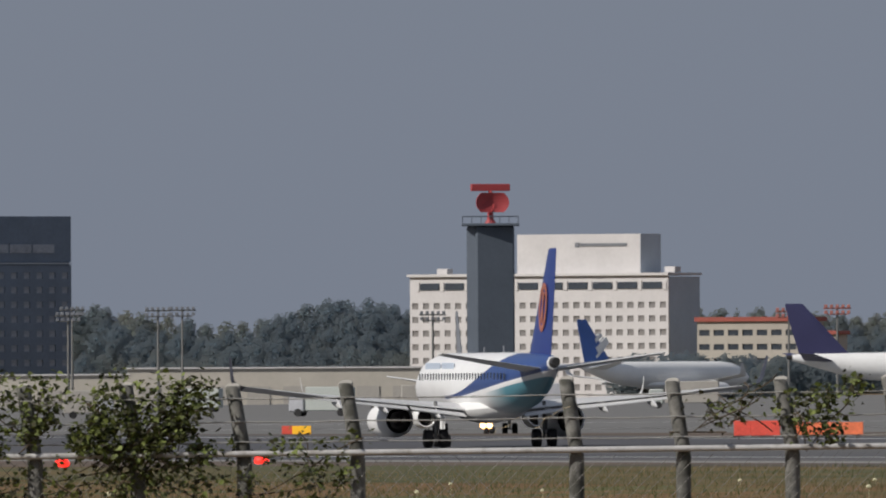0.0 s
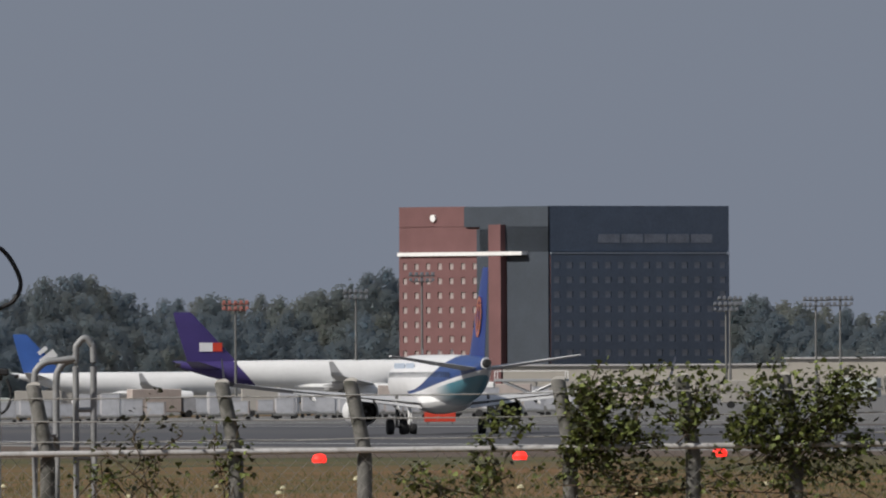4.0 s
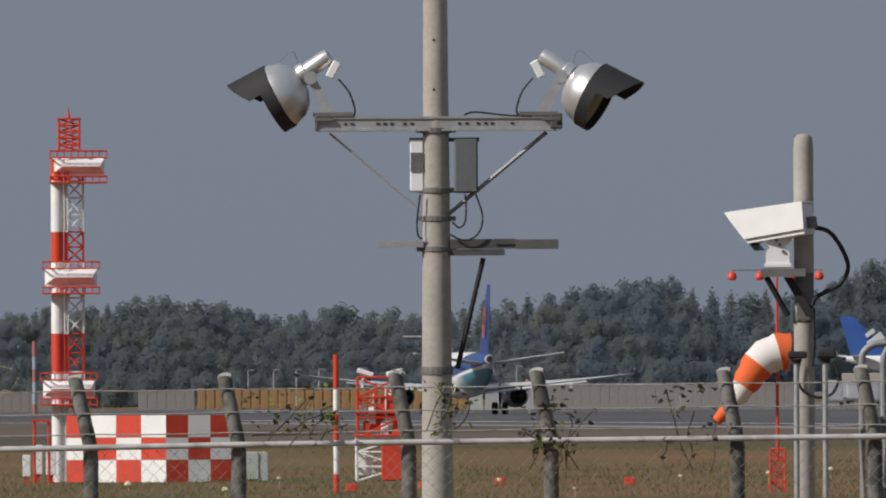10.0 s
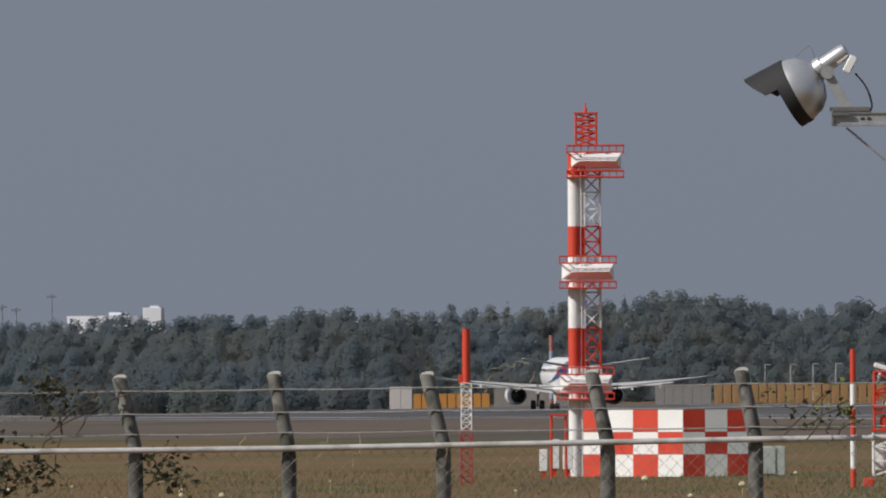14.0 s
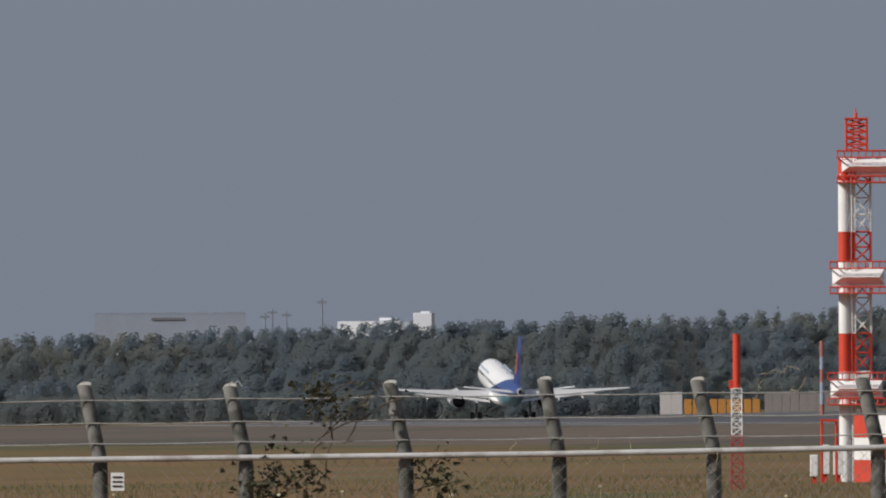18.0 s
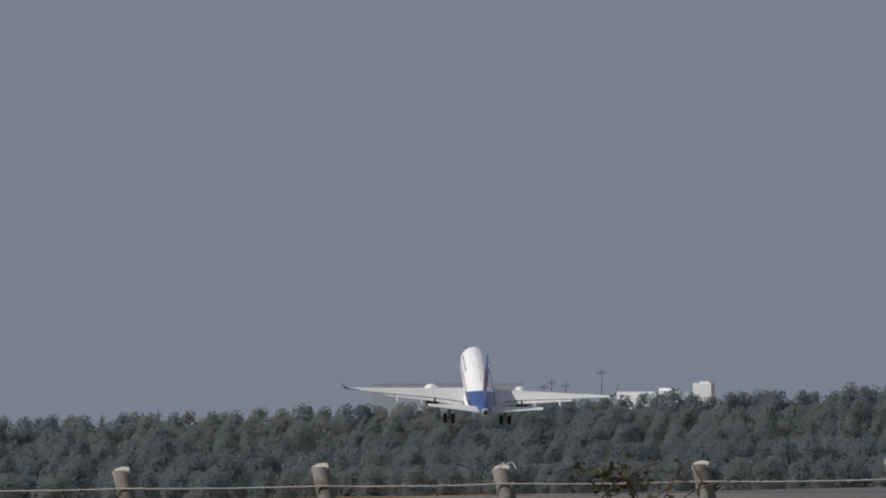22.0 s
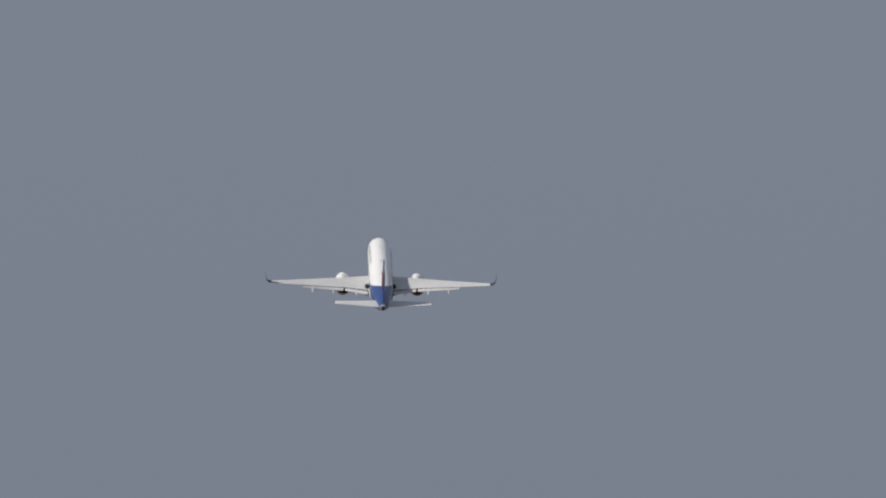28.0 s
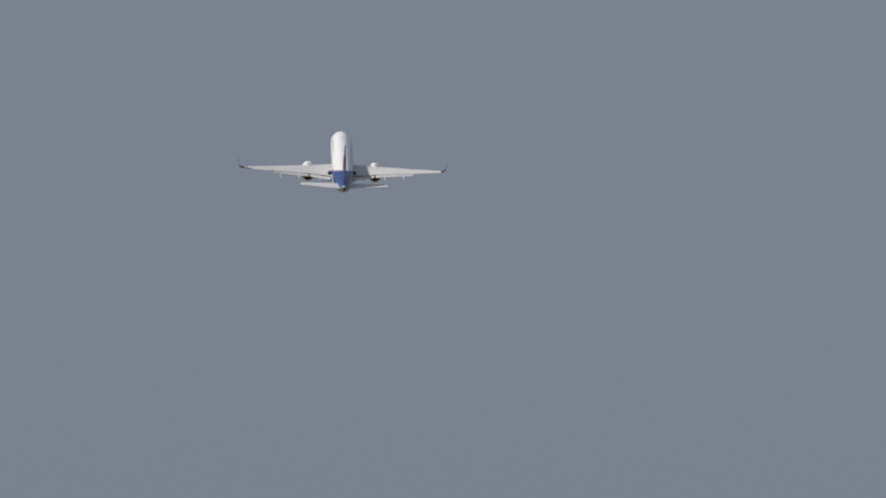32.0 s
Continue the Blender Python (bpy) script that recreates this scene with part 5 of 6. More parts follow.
# red lamps along the runway edge and red marker boxes in the grass
for b in (-1386, -1031, -677, -324):
    s = thing("runway_edge_lamp", "low red lamp glowing at the runway edge", "runway lamp", site(b, 905), "runway lamps")
    part("stem", Shape().rod((0, 0, 0), (0, 0, 0.05), 0.3, None, 8), dull_steel, s)
    part("lamp_globe", Shape().lathe([(0.12, 0.02), (0.30, 0.08), (0.34, 0.22), (0.26, 0.38), (0.1, 0.45)], 14), red_glow, s, "glowing red lamp globe", smooth=True)
for b, v in ((-2531, 470), (-2301, 470), (-2793, 482), (-2665, 478)):
    d = F * EYE / (v - 239 + 0.0157 * b)
    s = thing("marker_box", "small red marker box standing in the grass", "marker", site(b, d), "marker boxes")
    part("box", Shape().box(0, 0, 0.14, 0.34, 0.3, 0.26, None, 0.03), red_paint, s)
    part("plate", Shape().box(0, 0, 0.005, 0.5, 0.45, 0.03), dull_steel, s)


# ---- the fence and what stands by it ----
FD = 124.0
FK = FD / F
fence_m = site(-2200, FD)
FZ = fence_m.translation.z


def post_top(b):
    return EYE - FZ + FK * (25 + 0.0075 * b)


def rail_drop(b):
    """The rail hangs a little lower under the post tops towards the far end."""
    return (122 + 7 * min(1.0, max(0.0, (-2900 - b) / 900))) * FK


def fence_x(b):
    return (b + 2200) * FK


POSTS = (808, 618, 424, 234, -155, -356, -545, -727, -945, -1309, -1537, -1870, -2114, -2443, -2695, -2996, -3258, -3549, -3823, -4095, -4379, -4638, -4922, -5197)
fence = thing("perimeter_fence", "airfield fence of concrete posts, pipe rail, barbed wire and mesh", "fence", fence_m)
frng = random.Random(9)
for b in POSTS:
    x, zt = fence_x(b), post_top(b) + frng.uniform(-3, 3) * FK
    zr = post_top(b) - rail_drop(b)
    lean = (16 + 9 * (406 - b) / 5000 + frng.uniform(-2, 2)) * FK
    r = 13.2 * FK
    rings = []
    for xx, z, k in ((0.012, 0.0, 1.05), (0.012, zr - 0.06, 1.02), (0.004, zr + 0.03, 1.0), (-lean, zt - 0.012, 0.98), (-lean - 0.002, zt, 0.86)):
        tip = 0.16 if z > zr + 0.1 else 0.0
        rings.append([(x + xx + k * r * math.cos(6.28318 * i / 14), k * r * math.sin(6.28318 * i / 14), z - tip * k * r * (math.sin(6.28318 * i / 14) * -0.9 + 1) * -1 - tip * r) for i in range(14)])
    part("post", Shape().skin(rings), post_concrete, fence, smooth=True)
    # added tilted disc, paler than the post to show sun on its top
    tilt = Matrix.Translation((x - lean, 0, zt + 0.002)) @ Matrix.Rotation(radians(24), 4, "X") @ Matrix.Rotation(radians(-8), 4, "Y")
    part("post_sunlit_top", Shape().lathe([(0.2 * r, 0.005), (0.9 * r, 0.004), (1.03 * r, -0.004), (1.0 * r, -0.016), (0.2 * r, -0.016)], 14, tilt), concrete, fence, "pale disc on a post, sunlight put into its colour", smooth=True)
for b0, b1 in zip(POSTS, POSTS[1:]):
    x0, x1 = fence_x(b0), fence_x(b1)
    z0, z1 = post_top(b0) - rail_drop(b0), post_top(b1) - rail_drop(b1)
    part("pipe_rail", Shape().rod((x0, -0.07, z0), (x1 - 0.02, -0.07, z1), 5.6 * FK, None, 10), rail_zinc, fence, smooth=True)
    for drop, tilt in ((24, 0.84), (65, 0.5), (101, 0.2)):
        l0, l1 = (16 + 9 * (406 - b0) / 5000) * tilt * FK, (16 + 9 * (406 - b1) / 5000) * tilt * FK
        pts, s = [], Shape()
        for i in range(9):
            k = i / 8
            sag = 0.006 * 4 * k * (1 - k) + frng.uniform(-0.001, 0.001)
            pts.append((x0 - l0 + (x1 - l1 - x0 + l0) * k, -0.05, post_top(b0) + (post_top(b1) - post_top(b0)) * k - drop * FK - sag))
        s.tube(pts, 0.0042, 5)
        n = int(abs(x1 - x0) / 0.085)
        for i in range(n):
            k = (i + 0.5) / n
            j = min(7, int(k * 8))
            p = Vector(pts[j]).lerp(Vector(pts[j + 1]), k * 8 - j)
            a = frng.uniform(0, 3.1)
            o = Vector((0.006, 0.012 * math.cos(a), 0.012 * math.sin(a)))
            s.rod(p - o, p + o, 0.0022, None, 3)
        part("barbed_wire", s, barbed, fence)
# wire mesh under the rail
s = Shape()
xa, xb = fence_x(POSTS[-1]), fence_x(POSTS[0])
cell = 0.085
i = xa - 2.7
while i < xb:
    for k in (-1, 1):
        zt = post_top(-2200 + (i) / FK) - 126 * FK
        x0, x1 = (i, i + 2.7) if k > 0 else (i + 2.7, i)
        if xa < x0 < xb and xa < x1 < xb:
            s.rod((x0, -0.054 + k * 0.002, zt), (x1, -0.054 + k * 0.002, zt - 2.7), 0.0014, None, 3, None, False)
    i += cell
part("wire_mesh", s, mesh_wire, fence)

# small notice plate and wire ties
plate = part("notice_plate", Shape().box(fence_x(-4602), -0.10, level(-4602, 464, FD) - FZ, 24 * FK, 0.006, 32 * FK), white_paint, fence, "small white notice plate with black bars")
for i in range(3):
    part("text_bar", Shape().box(fence_x(-4602), -0.105, level(-4602, 456 + i * 8, FD) - FZ, 17 * FK, 0.004, 3 * FK), black_metal, plate)
for b in (-4379, -2695):
    zt = post_top(b)
    part("wire_tie", Shape().tube(bend([(fence_x(b) - 26 * FK, -0.03, zt - 2 * FK), (fence_x(b) - 21 * FK, -0.05, zt + 5 * FK), (fence_x(b) - 15 * FK, -0.05, zt + 3 * FK), (fence_x(b) - 9 * FK, -0.04, zt + 7 * FK), (fence_x(b) - 2 * FK, -0.05, zt - 2 * FK)]), 1.1 * FK, 5), galvanised, fence, "twisted pale wire end")

# floodlight pole
D = 127.0
K = D / F
pole_m = site(-2641, D)
pole = thing("floodlight_pole", "grey concrete pole with two silver floodlights on a steel crossarm", "light pole", pole_m)
pz = pole_m.translation.z


def Z(y, b=-2641):
    return level(b, y - 390.5, D) - pz


def X(x, middle=590):
    return (x - middle) * K


part("shaft", Shape().lathe([(31 * K, 0.0), (27.5 * K, Z(800)), (22 * K, Z(100)), (20.5 * K, Z(-190)), (19 * K, Z(-195))], 24), concrete, pole, smooth=True)
for y in (72, 160, -20):
    part("pole_hole", Shape().rod((-3 * K, -22.6 * K, Z(y)), (-3 * K, -20 * K, Z(y)), 2.6 * K, None, 8), black_metal, pole)
for yy in (25 * K, -25 * K):
    channel = [(0, Z(233)), (6 * K, Z(233)), (6 * K, Z(207)), (0, Z(207)), (0, Z(211)), (3 * K, Z(211)), (3 * K, Z(229)), (0, Z(229))]
    arm = part("crossarm", Shape().skin([[(X(x), yy + (a if yy < 0 else -a), z) for a, z in channel] for x in (378, 804)]), galvanised, pole, "galvanised steel channel crossarm")
for x in (430, 442, 488, 500, 512, 535, 548, 632, 645, 665, 678, 690, 725):
    part("slot", Shape().box(X(x), -25 * K + 2.6 * K, Z(220), 6 * K, 0.006, 4 * K), black_metal, arm)
for x in (408, 772):
    part("lamp_base", Shape().box(X(x), -4 * K, Z(203), 70 * K, 46 * K, 7 * K), dull_steel, arm)
for x in (392, 795):
    part("end_plate", Shape().box(X(x), 0, Z(212), 32 * K, 60 * K, 5 * K).box(X(x + (14 if x > 600 else -14)), 0, Z(219), 4 * K, 56 * K, 26 * K), dull_steel, arm)
for y in (232, 338, 388, 442):
    part("clamp", Shape().lathe([(25 * K, Z(y + 5)), (27 * K, Z(y + 4)), (27 * K, Z(y - 4)), (25 * K, Z(y - 5))], 20).box(26 * K, -6 * K, Z(y), 18 * K, 6 * K, 8 * K).box(-26 * K, -6 * K, Z(y), 18 * K, 6 * K, 8 * K), dull_steel, pole)
part("brace", Shape().rod((X(402), 0, Z(236)), (X(562), 0, Z(372)), 2.2 * K, None, 6), galvanised, pole)
part("brace", Shape().rod((X(786), 0, Z(236)), (X(612), 0, Z(380)), 4.2 * K, None, 6), shaded_steel, pole)
part("ballast_box", Shape().box(X(643), 4 * K, Z(294), 42 * K, 40 * K, 98 * K, None, 3 * K), ballast_shaded, pole, "ballast box with shade put into its grey")
lb = part("switch_box", Shape().box(X(556), 4 * K, Z(294), 24 * K, 34 * K, 92 * K, None, 2 * K), white_paint, pole, "white switch box with a grey label")
part("label_plate", Shape().box(X(556), -14 * K, Z(288), 22 * K, 2 * K, 34 * K), dull_steel, lb)
for y in (248, 337):
    part("box_bracket", Shape().box(X(605), 10 * K, Z(y), 124 * K, 10 * K, 7 * K), dull_steel, pole)
for pts in (((660, 345), (672, 385), (664, 415), (640, 427), (614, 416)), ((641, 345), (643, 372), (640, 396), (630, 404), (618, 394)), ((562, 345), (556, 392), (558, 418), (566, 424)), ((640, 205), (660, 200), (716, 206), (760, 208))):
    part("cable", Shape().tube(bend([(X(a), -24 * K, Z(c)) for a, c in pts]), 1.9 * K), black_metal, pole)
part("step_plank", Shape().box(X(527), -6 * K, Z(433), 80 * K, 30 * K, 11 * K), galvanised, pole, "grey steel step")
part("step_plank", Shape().box(X(768), -6 * K, Z(434), 76 * K, 34 * K, 17 * K), plank_grey, pole, "grey steel platform plank")
part("plank_arm", Shape().box(X(672), -2 * K, Z(433), 116 * K, 26 * K, 17 * K).box(X(712), -16 * K, Z(429), 36 * K, 4 * K, 10 * K), shade_steel, pole, "dark steel arm under the plank")
part("step_bracket", Shape().box(X(646), -4 * K, Z(448), 130 * K, 20 * K, 11 * K), shade_steel, pole)
s = Shape()
for i in range(7):
    y0, y1 = 458 + i * 28, 458 + i * 28 + 26
    s.rod((X(673 - 47 * (y0 - 458) / 196), 0, Z(y0)), (X(673 - 47 * (y1 - 458) / 196), 0, Z(y1)), 4.5 * K, None, 8)
s.rod((X(673), 0, Z(458)), (X(626), 0, Z(654)), 3.4 * K, None, 8)
part("strut", s, black_metal, pole, "dark slanting strut")
part("foot_bar", Shape().rod((X(530), 0, Z(597)), (X(650), 0, Z(597)), 2.2 * K, None, 8), galvanised, pole)
part("band", Shape().lathe([(28.5 * K, Z(664)), (29 * K, Z(656)), (28.5 * K, Z(650))], 20), dull_steel, pole)


def floodlight(k):
    """A silver bowl floodlight with a black rim and visor; k: -1 points left, 1 right."""
    base = Vector((k * 193 * K, -4 * K, Z(102)))
    mouth = Vector((k * 288 * K, (-24 if k > 0 else 6) * K, Z(176)))
    way = Vector((k * 0.86, -0.24 if k > 0 else 0.14, -0.46)).normalized()
    neck = Vector((k * 248 * K, mouth.y * 0.6, Z(139))) - base
    h = Matrix.Translation(base) @ neck.to_track_quat("Z", "Y").to_matrix().to_4x4()
    base_bowl = mouth - way * 114 * K
    q = Matrix.Translation(base_bowl) @ way.to_track_quat("Z", "Y").to_matrix().to_4x4()
    bowl = part("floodlight", Shape().lathe([(2 * K, 50 * K), (20 * K, 52 * K), (38 * K, 60 * K), (52 * K, 76 * K), (58 * K, 96 * K), (59 * K, 112 * K), (57 * K, 112 * K), (50 * K, 84 * K), (30 * K, 66 * K), (2 * K, 62 * K)], 28, q), aluminium, pole, "spun aluminium bowl floodlight with a black visor", smooth=True)
    part("lamp_holder", Shape().lathe([(6 * K, -8 * K), (13 * K, -5 * K), (15 * K, 4 * K), (15 * K, 42 * K), (19 * K, 44 * K), (19 * K, 56 * K), (10 * K, 62 * K)], 18, h), aluminium, bowl, smooth=True)
    part("rim", Shape().lathe([(59.5 * K, 98 * K), (60.8 * K, 99 * K), (61.4 * K, 121 * K), (58 * K, 121 * K), (58 * K, 99 * K)], 28, q), black_metal, bowl, smooth=True)
    part("lamp_glass", Shape().lathe([(2 * K, 113 * K), (58 * K, 112 * K), (58 * K, 114 * K), (2 * K, 115 * K)], 24, q), dark_glass, bowl)
    hood = []
    side = (Vector((0, 0, 1)) - way * way.z).normalized()
    across = way.cross(side)
    lining = []
    for s0, reach in ((108, 60.8), (140, 61.5), (174, 62)):
        ring, dark = [], []
        for r, out in ((reach, ring), (reach - 1.6, ring), (reach - 1.8, dark), (reach - 3, dark)):
            row = []
            for i in range(13):
                a = radians(-78 + 13 * i) * (1 if r in (reach, reach - 1.8) else -1)
                row.append(tuple(base_bowl + way * (s0 - ((s0 - 108) * 0.45 * (abs(a) / 1.36) ** 2)) * K + (side * math.cos(a) + across * math.sin(a)) * r * K))
            out += row
        hood.append(ring)
        lining.append(dark)
    part("visor", Shape().skin(hood), black_metal, bowl, "grey sheet-metal visor", smooth=True)
    part("visor_lining", Shape().skin(lining), black_metal, bowl, "black inside of the visor", smooth=True)
    arms = Shape()
    for yy in (-30, 30):
        p, e = base + Vector((k * 28 * K, yy * 0.6 * K, -36 * K)), Vector((k * 186 * K, yy * 0.8 * K, Z(205)))
        arms.skin([[tuple(c + Vector((a * K, t * K, 0))) for a, t in ((-w, -2), (w, -2), (w, 2), (-w, 2))] for c, w in ((p, 8), (e, 13))])
    arms.rod(base + Vector((k * 28 * K, -20 * K, -36 * K)), base + Vector((k * 28 * K, 20 * K, -36 * K)), 4 * K, None, 6)
    arms.rod(base + Vector((k * 28 * K, 0, -36 * K)), base_bowl + way * 56 * K, 7 * K, None, 8)
    part("fork", arms, galvanised, bowl)
    part("swivel", Shape().rod(base + Vector((k * 28 * K, -27 * K, -36 * K)), base + Vector((k * 28 * K, -21 * K, -36 * K)), 12 * K, None, 14), galvanised, bowl)
    e = base + Vector((-k * 12 * K, -8 * K, -22 * K))
    part("connector", Shape().box(0, 0, 0, 15 * K, 15 * K, 32 * K, Matrix.Translation(e) @ Matrix.Rotation(radians(-28 * k), 4, "Y"), 2 * K), white_paint, bowl)
    part("lead", Shape().tube(bend([e + Vector((-k * 9 * K, 0, -16 * K)), e + Vector((-k * 28 * K, 0, -40 * K)), e + Vector((-k * 38 * K, 4 * K, -70 * K)), Vector((k * 146 * K, 0, Z(206)))]), 1.8 * K), black_metal, bowl)
    part("bird_wire", Shape().tube(bend([base_bowl + way * 60 * K + Vector((0, 0, 30 * K)), base_bowl + way * 74 * K + Vector((0, 0, 66 * K)), base_bowl + way * 108 * K + Vector((0, 0, 58 * K))]), 0.5 * K, 4), dull_steel, bowl)


floodlight(-1)
floodlight(1)
part("end_clamp", Shape().box(X(803), -20 * K, Z(216), 22 * K, 18 * K, 28 * K, None, 2 * K).rod((X(803), -32 * K, Z(216)), (X(803), -20 * K, Z(216)), 4 * K, None, 8), shade_steel, pole, "dark clamp at the end of the crossarm")

# camera pole
cm = site(-1991, 126.5)
pz = cm.translation.z
cp = thing("camera_pole", "concrete pole with a white security camera on a bracket", "camera pole", cm)


def X2(x):
    return (x - 1240) * K


part("shaft", Shape().lathe([(19 * K, 0), (18 * K, Z(800, -1991)), (17.5 * K, Z(262, -1991)), (15.5 * K, Z(246, -1991)), (9 * K, Z(240, -1991)), (1 * K, Z(239, -1991))], 20), concrete, cp, smooth=True)
q = Matrix.Translation((X2(1180), -34 * K, Z(398, -1991))) @ Matrix.Rotation(radians(-24), 4, "Z") @ Matrix.Diagonal((1.06, 1, 1, 1)) @ Matrix.Rotation(radians(-7.5), 4, "Y")
house = part("camera_housing", Shape().skin([[(-54 * K, yy * K, 4 * K), (-34 * K, yy * K, -30 * K), (70 * K, yy * K, -27 * K), (72 * K, yy * K, 26 * K), (-54 * K, yy * K, 22 * K)] for yy in (-24, 24)], q), white_paint, cp, "white metal camera housing")
part("sunshield", Shape().box(4 * K, 0, 28 * K, 142 * K, 56 * K, 3 * K, q).skin([[(a * K, yy * K, c * K) for a, c in ((-66, 29), (-63, 20), (-38, -22), (72, -19), (75, 29))] for yy in (-29, -27)], q), white_paint, house, "white sunshield over the housing")
part("lens_glass", Shape().box(-44 * K, 0, -14 * K, 3 * K, 38 * K, 18 * K, q @ Matrix.Rotation(radians(-33), 4, "Y")), dark_glass, house)
part("cable_gland", Shape().box(77 * K, 0, -8 * K, 10 * K, 20 * K, 20 * K, q), dull_steel, house)
head = part("pan_head", Shape().skin([[(X2(1194 + a), yy * K, Z(453 - c, -1991)) for a, c in ((-21, -23), (21, -23), (21, 4), (13, 14), (25, 26), (25, 32), (-25, 32), (-25, 26), (-14, 14), (-21, 4))] for yy in (-50, -18)]).box(X2(1194), -34 * K, Z(471, -1991), 48 * K, 38 * K, 6 * K), white_paint, cp, "white pan and tilt head")
for a, c in ((4, 18), (10, 6), (-2, 26)):
    part("bolt", Shape().rod((X2(1194 + a), -53 * K, Z(453 - c, -1991)), (X2(1194 + a), -50 * K, Z(453 - c, -1991)), 3 * K, None, 8), dull_steel, head)
part("bracket_plate", Shape().box(X2(1204), -28 * K, Z(484, -1991), 78 * K, 50 * K, 14 * K), dull_steel, cp)
part("bracket_strut", Shape().rod((X2(1174), -26 * K, Z(492, -1991)), (X2(1212), -16 * K, Z(560, -1991)), 5.5 * K, None, 6), black_metal, cp)
part("bracket_strut", Shape().skin([[(X2(x + a), yy * K, Z(y, -1991)) for a in (-8, 8) for yy in ((-30, -26) if a < 0 else (-26, -30))] for x, y in ((1212, 492), (1252, 562))]), black_metal, cp)
part("back_plate", Shape().box(X2(1242), -19 * K, Z(526, -1991), 30 * K, 4 * K, 84 * K, None, 1 * K), dull_steel, cp)
part("pole_strap", Shape().lathe([(18.5 * K, Z(572, -1991)), (20.5 * K, Z(570, -1991)), (20.5 * K, Z(556, -1991)), (18.5 * K, Z(554, -1991))], 18), dull_steel, cp)
for pts, r in ((((1256, 404), (1284, 412), (1306, 440), (1318, 474), (1306, 502), (1282, 516), (1258, 532), (1256, 560)), 4.0), (((1232, 640), (1228, 672), (1240, 694), (1266, 704), (1290, 696), (1300, 668), (1292, 640)), 2.6), (((1256, 560), (1258, 600), (1254, 650)), 3.0)):
    part("cable", Shape().tube(bend([(X2(a), -26 * K, Z(c, -1991)) for a, c in pts]), r * K, 8), black_metal, cp, smooth=True)
for x in (1226, 1277):
    pm = site(-1991 + (x - 1240), 125.6)
    sp = thing("beam_sensor", "thin steel post with a black sensor cap", "sensor post", pm, "sensor posts")
    h = Z(636, -1991)
    part("post", Shape().rod((0, 0, 0), (0, 0, h), 5 * K, None, 12), galvanised, sp, smooth=True)
    part("cap", Shape().box(2 * K, 0, h + 7 * K, 34 * K, 30 * K, 13 * K, None, 3 * K).rod((0, 0, h - 8 * K), (0, 0, h), 8 * K, 10 * K, 10), black_metal, sp, "black sensor cap")

# hooped ladder over the fence
lm = site(-1830, 125.2)
pz = lm.translation.z
K = 125.2 / F
ladder = thing("fence_ladder", "grey steel ladder with hooped handrails at the fence", "ladder", lm)


def X3(x):
    return (x - 1401) * K


def hoop(points, yy, r=6.5):
    part("handrail", Shape().tube(bend([(X3(a), yy, level(-1830, c - 390.5, 125.2) - pz) for a, c in points], 5), r * K, 10), shaded_steel, ladder, smooth=True)


foot_y = 390.5 + 262 + 0.0052 * 1830 + (EYE - pz) / K
hoop(((1342, foot_y), (1342, 760), (1342, 645), (1347, 622), (1364, 610), (1390, 607), (1414, 604)), -0.2)
hoop(((1380, foot_y), (1380, 760), (1380, 648), (1385, 624), (1396, 611), (1414, 606)), 0.15)
hoop(((1415, foot_y), (1415, 760), (1415, 600), (1419, 579), (1431, 568), (1442, 579), (1446, 600), (1446, 760), (1446, foot_y)), -0.02, 6)
for y in (695, 780, 868, 960, 1060):
    part("rung", Shape().rod((X3(1415), -0.02, level(-1830, y - 390.5, 125.2) - pz), (X3(1446), -0.02, level(-1830, y - 390.5, 125.2) - pz), 4.5 * K, None, 8), shaded_steel, ladder)
for y in (740, 860, 980):
    part("tread", Shape().box(X3(1361), 0, level(-1830, y - 390.5, 125.2) - pz, 44 * K, 0.3, 5 * K), shaded_steel, ladder)


# ---- climbing plants on the fence ----
def leaf(s, p, size, rng):
    """One lobed leaf, folded along its rib."""
    q = Euler((rng.uniform(-1.2, 0.5), rng.uniform(-0.9, 0.9), rng.uniform(0, 6.28))).to_matrix()
    shape = ((0, 0, 0), (0.42, 0.10, 0.10), (0.34, 0.46, 0.12), (0.12, 0.62, 0.05), (0, 1.0, 0), (-0.12, 0.62, 0.05), (-0.34, 0.46, 0.12), (-0.42, 0.10, 0.10))
    k = len(s.v)
    for a in shape:
        w = q @ (Vector(a) * size)
        s.v.append((p[0] + w.x, p[1] + w.y, p[2] + w.z))
    s.f += [(k, k + 1, k + 2, k + 3, k + 4), (k, k + 4, k + 5, k + 6, k + 7)]


